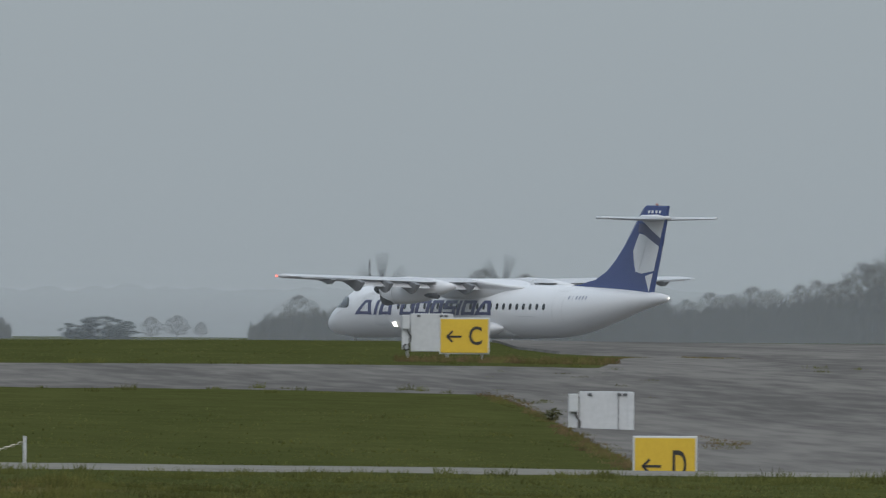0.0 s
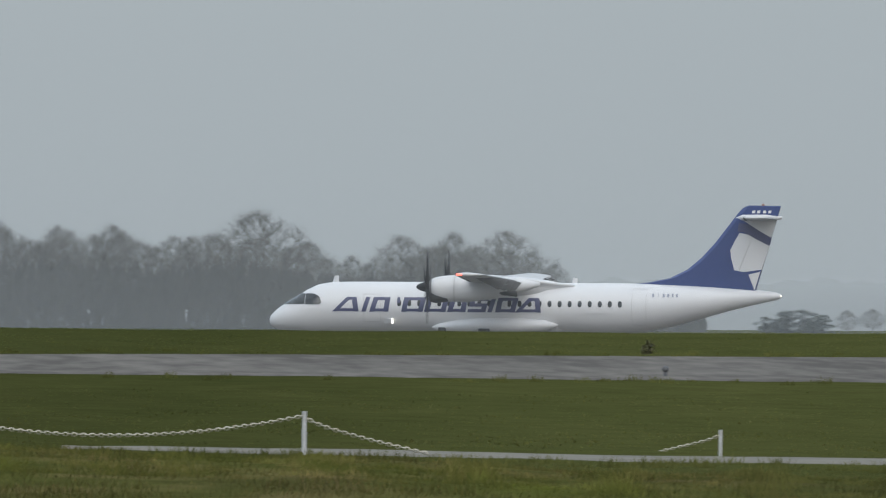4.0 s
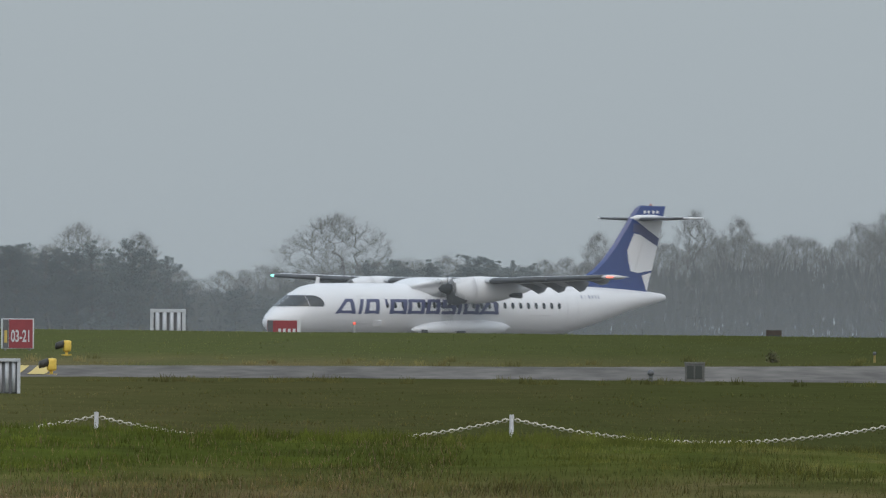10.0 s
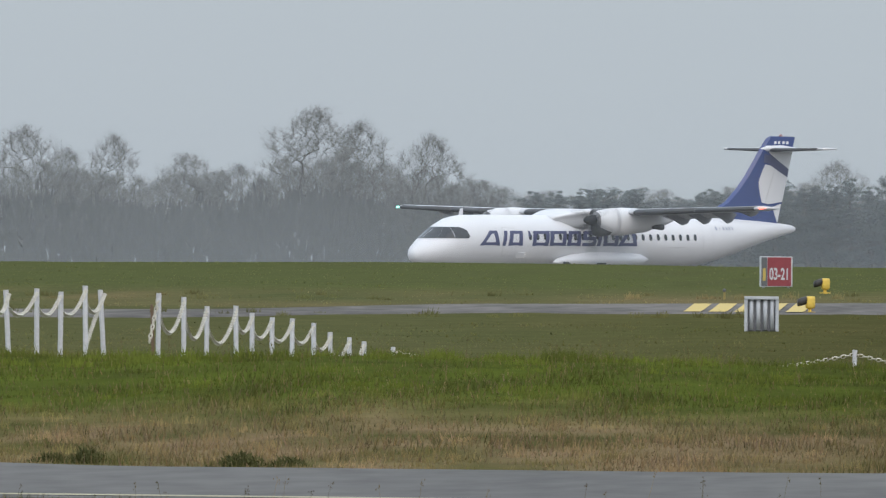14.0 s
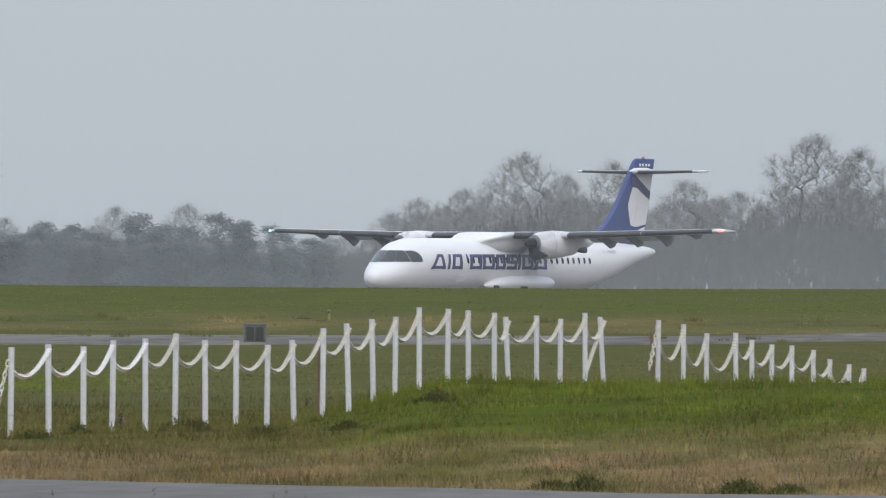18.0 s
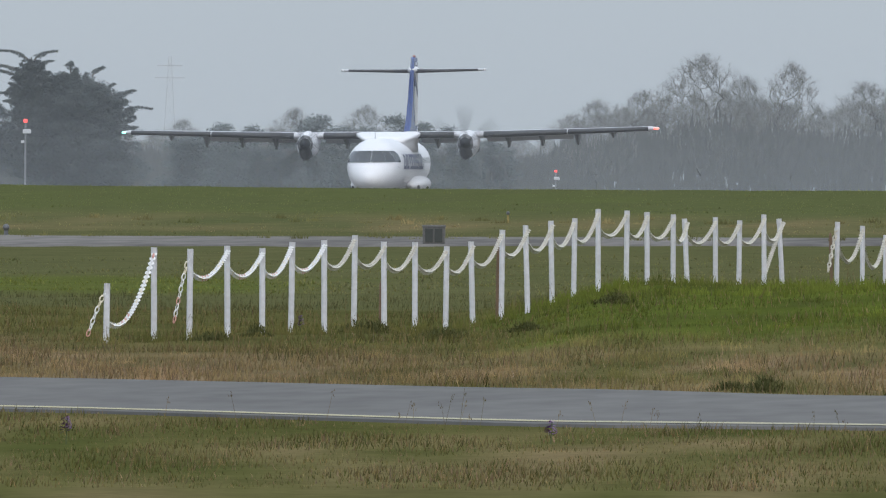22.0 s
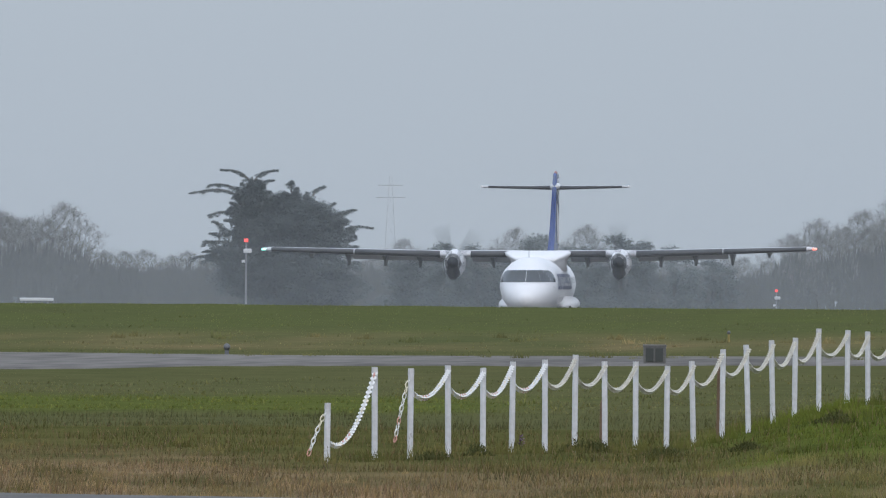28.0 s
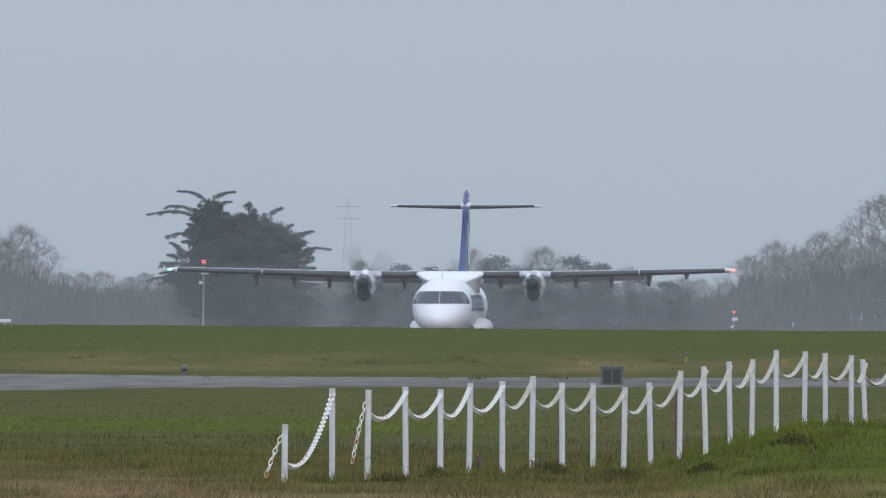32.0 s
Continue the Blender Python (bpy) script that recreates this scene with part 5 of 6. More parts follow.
M_STAKE = material("weathered_brown_wood", (0.13, 0.085, 0.05), 0.85, second=(0.09, 0.06, 0.038), scale=6.0, fine=40.0)
for b, d, ztop, lean in ((-44.95, 329, 0.38, 1.0), (-41.5, 339, 0.78, 0.5), (-31.62, 381, 0.74, -2.0)):
    g = ground(b, d)
    stake = thing("wooden_stake", "thin brown wooden stake beside the chain fence", "stake", "wooden stakes", facing(b, d, g) @ pose(0, 0, 0, 0, lean, 0))
    bm = bmesh.new()
    loft(bm, [[Vector((x * k, y * k, z)) for x, y in ((-0.016, -0.014), (0.016, -0.016), (0.014, 0.016), (-0.017, 0.013))] for z, k in ((-0.2, 1.1), (ztop - g - 0.03, 1.0), (ztop - g, 0.5))])
    part("shaft", bm, M_STAKE, stake)

ROW = [(-24.57, 0.15, 413), (-10.95, 0.15, 413), (1.30, 0.15, 413), (13.2, 0.16, 413), (25.15, 0.12, 413), (37.43, -0.57, 528)]
row_tops = []
for b, ztop, far in ROW:
    post(b, far, ztop, "white fence post half hidden by tall grass", 0.3)
    row_tops.append(polar(b, far, ztop))
for i in range(5):
    a, c = row_tops[i], row_tops[i + 1]
    if i == 4:
        for s, e, drop, far in ((a, c, 0.43, 0.16), (c, a, 0.26, 0.10)):
            chain([s + Vector(((e.x - s.x) * far * q, 0, -0.07 - drop * q ** 0.75)) for q in (k / 10 for k in range(11))], "white chain fallen from a post into the grass", gauge=0.0085)
        continue
    pts = []
    for k in range(25):
        q = k / 24
        p = a + (c - a) * q
        p.z -= 0.05 + (0.30 if i < 2 else 0.275) * 4 * q * (1 - q)
        pts.append(p)
    chain(pts, "long white chain hanging low over the grass", gauge=0.0085)

# ---------------------------------------------------------------- woods
# Bearing and elevation (milliradians) of the tree line, and of the trees that stand out, with their width and build.
SKYLINE = [(-63.2, 1.51), (-60.7, 1.36), (-59.8, 0.44), (-51.7, 0.36), (-44.9, 0.37), (-40.1, 0.24), (-39.6, 0.99), (-37.1, 1.34), (-35.6, 1.94), (-31.8, 1.46), (-28.3, 1.65), (-26.7, 2.33), (-25.0, 1.75), (-22.1, 1.44), (-20.8, 1.03), (-15.8, 1.03), (-12.3, 1.25), (-8.8, 0.78), (-8.2, 0.28), (-6.8, 0.54), (-4.7, 0.80), (-0.8, 0.91), (3.2, 0.94), (5.2, 1.62), (6.7, 1.71), (9.2, 1.89), (12.3, 2.00), (13.8, 1.56), (16.1, 1.52), (21.1, 1.45), (23.7, 1.65), (26.7, 0.82), (29.2, 1.19), (31.0, 1.20), (32.3, 0.88), (33.5, -0.12), (35.7, -0.13), (37.3, -1.01), (40.0, -1.07), (44.0, -0.96), (44.7, -0.46), (45.7, -0.29), (46.7, -0.28), (48.3, 0.31), (49.7, 0.41), (50.8, 0.50), (51.7, 0.54), (53.3, 0.35), (55.3, 0.36), (56.7, 0.00), (59.2, 0.30), (61.3, 0.57), (62.8, 1.24)]
BARE_TREES = [(31.02, 1.53, 3.33, 0), (23.73, 2.05, 4.17, 1), (19.48, 1.69, 2.0, 2), (-3.9, 2.11, 4.0, 1), (5.17, 2.48, 1.5, 2), (6.73, 2.29, 1.83, 0), (8.0, 2.17, 1.58, 2), (3.82, 1.69, 1.42, 2), (-26.9, 3.24, 3.17, 0), (-25.58, 2.97, 2.17, 2), (-23.48, 2.51, 2.5, 1), (-35.48, 2.67, 3.17, 1), (-32.82, 2.54, 1.92, 2), (-30.67, 1.88, 2.67, 0), (-37.25, 1.59, 2.0, 0), (-38.58, 1.33, 2.17, 1)]
MORE_BARE_TREES = [(-47.5, 1.03, 1.5, 0), (-45.4, 1.12, 2.0, 1), (-50.8, 0.68, 1.4, 0), (-51.6, 0.35, 1.2, 1), (-48.2, 0.5, 1.3, 2), (-11.5, 1.79, 2.5, 1), (-9.67, 1.6, 1.67, 2), (63.17, 1.33, 3.0, 0), (50.92, 0.7, 2.0, 0), (45.5, -0.09, 2.5, 1), (-60.83, 1.67, 2.5, 1), (-62.67, 1.43, 2.0, 0), (-34.17, 2.03, 1.83, 1), (16.0, 1.72, 2.0, 0), (12.33, 2.25, 2.17, 0), (28.0, 1.35, 2.5, 0), (29.5, 1.46, 2.0, 1), (17.83, 1.58, 1.83, 1), (52.17, 0.57, 1.5, 0)]
PINES = [(-12.33, 1.29, 2.5), (-11.0, 1.46, 2.5), (-9.75, 1.2, 2.17), (-7.5, 0.22, 2.0), (-1.17, 1.03, 3.17), (-2.25, 0.89, 2.0), (1.25, 0.94, 2.17), (-19.67, 1.04, 2.33), (-18.17, 1.07, 2.5), (-16.33, 1.06, 2.83), (-14.33, 1.24, 3.0), (-13.0, 1.17, 2.0), (-6.0, -0.04, 2.17), (-4.17, 0.14, 2.17)]
ROUND_TREES = [(-49.7, 0.66, 1.4), (-48.6, 0.62, 1.3), (-46.9, 0.93, 1.5), (-44.4, 0.98, 1.7), (-43.75, 0.73, 1.2), (-42.8, 0.62, 1.4), (-49.15, 0.40, 1.5), (-47.9, 0.35, 1.5), (-46.2, 0.58, 1.6), (-45.4, 0.60, 1.6), (-50.4, 0.30, 1.4), (38.75, -0.92, 1.0), (39.35, -0.74, 1.1), (39.9, -0.70, 1.1), (40.4, -0.86, 1.0), (39.1, -1.0, 1.2), (40.15, -1.0, 1.2), (0.17, 0.75, 2.0), (-50.83, 0.25, 1.67), (-41.67, 0.23, 1.5)]


def tree_line(b):
    return along(SKYLINE, b)


def prism(verts, faces, a, c, r0, r1):
    d = (c - a).normalized()
    x = d.orthogonal().normalized()
    y = d.cross(x)
    n = len(verts)
    for p, r in ((a, r0), (c, r1)):
        for t in (0, 2.094, 4.189):
            verts.append(p + r * (math.cos(t) * x + math.sin(t) * y))
    faces += [(n, n + 1, n + 4, n + 3), (n + 1, n + 2, n + 5, n + 4), (n + 2, n, n + 3, n + 5)]


def sliver(verts, faces, a, c, w):
    side = (c - a).cross(Vector((random.uniform(-1, 1), random.uniform(-1, 1), random.uniform(-1, 1)))).normalized() * w
    n = len(verts)
    verts += [a - side, a + side, c]
    faces.append((n, n + 1, n + 2))


def mesh_of(name, verts, faces, mat):
    me = bpy.data.meshes.new(name)
    me.from_pydata(verts, [], faces)
    me.materials.append(mat)
    return me


def bare_tree(seed, radius, low, spread, count=430):
    """Meshes of a leafless tree 10 m high. Buds fill a lobed crown; each one grows from the nearest branch, and the branches thicken towards the trunk."""
    rng = np.random.default_rng(seed)
    random.seed(seed)
    nodes = [Vector((0.03 * math.sin(k), 0.03 * math.cos(k), -0.5 + 0.45 * k)) for k in range(int((low * spread + 0.5) / 0.45) + 1)]
    parent, run = [-1] + list(range(len(nodes) - 1)), [0.0] * len(nodes)
    fork = nodes[-1]
    buds = []
    while len(buds) < count:
        u, t = rng.random(), rng.uniform(0, 2 * math.pi)
        wide = radius * max(0.0, math.sin(math.pi * min(1.0, 0.06 + 0.94 * u ** 0.85))) ** 0.55
        lobe = 1 + 0.32 * noise.noise((2.2 * math.cos(t) + seed, 2.2 * math.sin(t), 3.2 * u)) + 0.12 * noise.noise((6 * math.cos(t), 6 * math.sin(t) + seed, 8 * u))
        r = wide * lobe * math.sqrt(rng.random())
        buds.append(Vector((r * math.cos(t), r * math.sin(t), low + (10 - low) * u * (0.94 + 0.10 * lobe * (1 - 0.25 * (r / radius) ** 2)))))
    buds.sort(key=lambda p: (p - fork).length)
    spots = np.zeros((count * 3 + 60, 3))
    lengths = np.zeros(count * 3 + 60)
    for k, p in enumerate(nodes):
        spots[k] = p
    for p in buds:
        n = len(nodes)
        gap = np.array(p) - spots[:n]
        dist = np.linalg.norm(gap, axis=1)
        cost = dist * (1 + 0.9 * np.maximum(0, 0.25 - gap[:, 2] / (dist + 1e-6))) + 0.16 * lengths[:n]
        k = int(np.argmin(cost))
        far = dist[k]
        if far > 0.5:  # a bent middle
            q = nodes[k] + (p - nodes[k]) * 0.5 + Vector((rng.normal(0, 0.06), rng.normal(0, 0.06), 0.03 + rng.normal(0, 0.05))) * far
            nodes.append(q)
            parent.append(k)
            spots[len(nodes) - 1], lengths[len(nodes) - 1] = q, lengths[k] + far / 2
            k = len(nodes) - 1
        nodes.append(p)
        parent.append(k)
        spots[len(nodes) - 1], lengths[len(nodes) - 1] = p, lengths[k] + far / (2 if far > 0.5 else 1)
    load = [0.0] * len(nodes)
    for k in range(len(nodes) - 1, 0, -1):
        load[k] = max(load[k], 1.0)
        load[parent[k]] += load[k]
    thick = [0.0115 * max(1.0, w) ** 0.46 for w in load]
    tv, tf, cv, cf = [], [], [], []
    for k in range(1, len(nodes)):
        prism(tv, tf, nodes[parent[k]], nodes[k], min(thick[parent[k]], thick[k] * 1.5), thick[k])
    for k in range(1, len(nodes)):
        if load[k] > 9:
            continue
        p, out = nodes[k], Vector((nodes[k].x, nodes[k].y, 0.55 * (nodes[k].z - fork.z))).normalized()
        for _ in range(4 if load[k] > 2 else 5):
            way = (out * 0.75 + Vector((rng.normal(0, 0.6), rng.normal(0, 0.6), 0.35 + rng.normal(0, 0.5)))).normalized()
            e = p + way * rng.uniform(0.35, 1.05)
            sliver(cv, cf, p, e, 0.0105)
            for _ in range(3):
                f = p + (e - p) * rng.uniform(0.3, 0.95)
                sliver(cv, cf, f, f + (way * 0.8 + Vector((rng.normal(0, 0.7), rng.normal(0, 0.7), rng.normal(0.2, 0.6)))).normalized() * rng.uniform(0.2, 0.55), 0.0075)
    k = 10.0 / sorted(v.z for v in cv)[int(len(cv) * 0.998)]
    wide = sorted(abs(v.x) for v in cv)[int(len(cv) * 0.97)] * k
    tv, cv = [v * k for v in tv], [v * k for v in cv]
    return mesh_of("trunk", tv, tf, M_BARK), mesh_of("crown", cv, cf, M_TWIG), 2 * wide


def leafy(cv, cf, centre, radius, count, size, flat=1.0):
    for _ in range(count):
        while True:
            q = Vector((random.uniform(-1, 1), random.uniform(-1, 1), random.uniform(-1, 1)))
            if 0.15 < q.length < 1:
                break
        q = q * (0.55 + 0.45 * q.length)
        p = centre + Vector((q.x * radius, q.y * radius, q.z * radius * flat))
        t = Vector((random.uniform(-1, 1), random.uniform(-1, 1), random.uniform(-0.3, 0.9))).normalized() * size * random.uniform(0.6, 1.4)
        sliver(cv, cf, p, p + t, size * 0.32)


def pine_tree(seed):
    """A pine 10 m high with a bent trunk and ragged, separate sprays of needles."""
    random.seed(seed)
    tv, tf, cv, cf = [], [], [], []
    p = Vector((0, 0, -0.5))
    trunk = [p]
    for k in range(6):
        p = p + Vector((random.uniform(-0.45, 0.45), random.uniform(-0.4, 0.4), 1.65))
        trunk.append(p)
    for k, (a, c) in enumerate(zip(trunk, trunk[1:])):
        prism(tv, tf, a, c, 0.22 - 0.03 * k, 0.19 - 0.03 * k)
    for k in range(46):
        z = 0.6 + 8.8 * (k + random.random()) / 46
        i = min(5, int((z + 0.5) / 1.65))
        a = trunk[i] + (trunk[i + 1] - trunk[i]) * ((z + 0.5) / 1.65 - i)
        t = 2.4 * k + random.uniform(-0.5, 0.5)
        reach = random.uniform(0.7, 3.3) * (1.0 if z < 7 else 1.0 - 0.22 * (z - 7))
        end = a + Vector((math.cos(t) * reach, math.sin(t) * reach, random.uniform(0.0, 1.1)))
        prism(tv, tf, a, end, 0.055, 0.02)
        steps = max(2, int(reach * 2.2))
        for n in range(steps):
            q = (n + 1) / steps
            c = a + (end - a) * q + Vector((0, 0, 0.25 * q * q + random.uniform(-0.1, 0.2)))
            leafy(cv, cf, c, random.uniform(0.28, 0.55), 46, 0.20, 0.6)
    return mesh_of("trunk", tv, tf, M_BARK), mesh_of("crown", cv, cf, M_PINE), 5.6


def round_tree(seed):
    random.seed(seed)
    tv, tf, cv, cf = [], [], [], []
    prism(tv, tf, Vector((0, 0, -0.5)), Vector((0.1, 0, 5)), 0.3, 0.15)
    for k in range(60):
        t, z = random.uniform(0, 6.283), random.uniform(0.3, 9.0)
        reach = random.uniform(0.2, 2.9) * math.sqrt(max(0.08, 1 - (max(0.0, z - 3.5) / 5.9) ** 2))
        leafy(cv, cf, Vector((math.cos(t) * reach, math.sin(t) * reach, z)), random.uniform(0.7, 1.15), 75, 0.30, 0.8)
    return mesh_of("trunk", tv, tf, M_BARK), mesh_of("crown", cv, cf, M_PINE), 6.2


def cedar_tree(seed):
    """A broad cedar, 12 m high: a leading stem with long arms that rise and droop beside a dense round crown."""
    random.seed(seed)
    tv, tf, cv, cf = [], [], [], []
    for x, x1, h in ((-1.6, -2.8, 11.2), (0.6, 0.6, 9.6), (1.6, 2.6, 8.6)):
        prism(tv, tf, Vector((x * 0.4, 0, -0.5)), Vector((x, 0, h * 0.5)), 0.36, 0.22)
        prism(tv, tf, Vector((x, 0, h * 0.5)), Vector((x1, 0, h)), 0.22, 0.05)
    # centre, half width, middle height and half height of the masses of foliage
    for cx, cz, rx, rz, n in ((0.7, 5.0, 3.8, 4.7, 190), (-2.7, 7.2, 1.5, 3.2, 80), (-3.2, 4.8, 2.8, 3.2, 90), (2.7, 4.3, 2.4, 3.8, 80), (0.2, 2.3, 6.4, 2.7, 150), (1.7, 7.3, 1.7, 1.8, 36), (-0.3, 8.4, 1.3, 1.5, 26)):
        for _ in range(n):
            t, q = random.uniform(0, 6.283), random.uniform(-0.98, 0.98)
            r = rx * math.sqrt(1 - q * q) * math.sqrt(random.uniform(0.05, 1.0))
            p = Vector((cx + r * math.cos(t), r * 0.7 * math.sin(t), max(0.4, cz + rz * q)))
            leafy(cv, cf, p, random.uniform(0.45, 0.85), 150, 0.15, 0.6)
            leafy(cv, cf, Vector((cx + (p.x - cx) * 0.75, p.y * 0.6, cz + (p.z - cz) * 0.8)), 0.8, 50, 0.3, 0.8)
    arms = ((-2.8, 10.6, -5.1, 11.75), (-2.6, 10.9, -0.9, 11.7), (-3.2, 9.0, -7.4, 9.8), (-3.4, 9.5, -5.9, 10.5), (-3.6, 7.8, -6.0, 8.0), (-2.7, 10.0, -1.2, 10.9),
            (4.0, 7.8, 5.0, 8.5), (4.2, 6.6, 6.3, 7.0), (-4.4, 5.4, -6.4, 5.6), (1.8, 9.6, 2.7, 10.4), (0.2, 9.9, 0.2, 10.8), (-5.0, 4.0, -7.4, 4.4))
    sprays = []
    for cx, cz, rx, rz in ((0.7, 5.0, 3.8, 4.7), (-2.7, 7.2, 1.5, 3.2), (2.7, 4.3, 2.4, 3.8), (-3.2, 4.8, 2.8, 3.2)):
        for _ in range(26):
            t = random.uniform(-0.5, 3.64)
            x, z = cx + rx * math.cos(t), cz + rz * math.sin(t)
            k = random.uniform(0.3, 0.95)
            sprays.append((cx + (x - cx) * 0.8, cz + (z - cz) * 0.8, x + k * 0.6 * math.cos(t), z + k * (0.35 + 0.3 * math.sin(t))))
    for x0, z0, x1, z1 in arms + tuple(sprays):
        a, c = Vector((x0, 0, z0)), Vector((x1, random.uniform(-1, 1), z1))
        length = (c - a).length
        rise = lambda q: Vector((0, 0, 0.16 * length * math.sin(math.pi * q ** 0.8)))
        steps = max(4, int(length * 3))
        for k in range(steps):
            q0, q1 = k / steps, (k + 1) / steps
            p0, p1 = a + (c - a) * q0 + rise(q0), a + (c - a) * q1 + rise(q1)
            prism(tv, tf, p0, p1, 0.09 * (1 - 0.8 * q0), 0.09 * (1 - 0.8 * q1))
            leafy(cv, cf, p1 - Vector((0, 0, 0.06)), 0.36 * (1 - 0.65 * q1) + 0.06, 60, 0.14, 0.5)
            if random.random() < 0.35:
                leafy(cv, cf, p1 + Vector((random.uniform(-0.3, 0.3), random.uniform(-0.8, 0.8), -0.2)), 0.26, 40, 0.13, 0.5)
    return mesh_of("trunk", tv, tf, M_BARK), mesh_of("crown", cv, cf, M_CEDAR), 13.0


def plant(kind, b, d, elevation, width, label, flip=False):
    trunk, crown, wide = kind
    g = ground(b, d)
    top = EYE + d * elevation / 1000
    tall = max(v.co.z for v in crown.vertices[:] ) if kind not in heights else heights[kind]
    heights[kind] = tall
    ob = thing("tree", label, "tree", "trees of the wood", facing(b, d, g, random.uniform(-25, 25)))
    for name, me in (("trunk", trunk), ("crown", crown)):
        o = new(name, me)
        o.parent = ob
    s = (top - g) / tall * (1.06 if kind in broad else 1.0)
    w = width / 1000 * d / wide
    w = min(max(w, 0.6 * s), (2.6 if kind in rounds else 1.7 if kind in pines else 1.6) * s)
    ob.scale = (-w if flip else w, w, s)
    return ob


heights = {}
broad = [bare_tree(11, 3.1, 2.4, 0.8), bare_tree(5, 3.9, 2.0, 0.7, 480), bare_tree(23, 2.0, 1.8, 0.9, 360), bare_tree(31, 3.4, 1.6, 0.7)]
pines = [pine_tree(3), pine_tree(8), pine_tree(14)]
rounds = [round_tree(4), round_tree(9)]
cedar = cedar_tree(6)

random.seed(77)
WORDS = ("tall bare grey tree with a rounded crown", "spreading bare winter tree with many fine twigs", "slim upright bare tree in the wood")
for k, (b, e, w, form) in enumerate(BARE_TREES + MORE_BARE_TREES + [(41.15, -0.74, 1.0, 0), (41.9, -0.70, 1.1, 1), (42.6, -0.9, 1.0, 0)]):
    plant(broad[form if (k % 5 or form) else 3], b, 2950 + 40 * (k % 5), e, w, WORDS[form], k % 2 == 1)
for k, (b, e, w) in enumerate(PINES):
    for j in range(3):
        plant(pines[(k + j) % 3], b + (j - 1) * 0.36 * w, 2880 + 12 * (k % 4) + 5 * j, e - (0.02, 0.30, 0.16)[(k + j) % 3] * random.uniform(0.3, 1.3), w * random.uniform(0.55, 0.9), "hazy grey-green pine with clumps of needles", random.random() < 0.5)
for k, (b, e, w) in enumerate(ROUND_TREES):
    plant(rounds[k % 2], b, 2870 + 12 * (k % 4), e, w * 1.25, "dark rounded evergreen tree", k % 2 == 1)
plant(cedar, -54.2, 2650, 2.76, 5.05, "broad dark cedar with long upswept branches").rotation_euler.z = 0.05

b = -64.0
while b < 66:  # the plain trees of the line
    e = tree_line(b)
    if e > -0.9:
        plant(broad[random.choice((0, 1, 3, 0, 2))], b, 3060 + random.uniform(0, 160), -1.3 + (e + 1.3) * random.uniform(0.84, 1.0), random.uniform(1.6, 2.8), "bare grey tree in the misty wood", random.random() < 0.5)
    b += random.uniform(0.4, 0.85)


def build_thicket():
    """Bare undergrowth and saplings that fill the foot of the wood."""
    rng = np.random.default_rng(5)
    verts, faces = [], []
    for k in range(115000):
        b = rng.uniform(-66, 67)
        e = tree_line(b) + 0.25 * noise.noise((b * 0.9, 1.0, 2.0))
        if e < -0.95:
            continue
        d = rng.uniform(2900, 3060)
        top = -1.35 + (min(e, 2.2) + 1.35) * (0.68 + 0.20 * noise.noise((b * 1.9, d * 0.02, 4.0)))
        base = -1.9 + (top + 1.9) * rng.uniform(0.0, 0.86)
        tip = base + rng.uniform(0.18, 0.5)
        tip = min(tip, top + 0.35 * rng.random() ** 3)
        x = rng.uniform(-0.10, 0.10)
        w = rng.uniform(0.02, 0.045) if rng.random() < 0.5 else rng.uniform(0.05, 0.10)
        n = len(verts)
        p, q = polar(b, d, EYE + base * d / 1000), polar(b + x, d, EYE + tip * d / 1000)
        s = w * d / 1000 * 0.5
        verts += [(p.x - s, p.y, p.z), (p.x + s, p.y + s, p.z), (q.x, q.y, q.z)]
        faces.append((n, n + 1, n + 2))
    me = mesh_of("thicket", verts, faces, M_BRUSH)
    tagged(new("thicket", me), "dense grey bare undergrowth at the foot of the wood", "undergrowth", kind="stuff")


build_thicket()


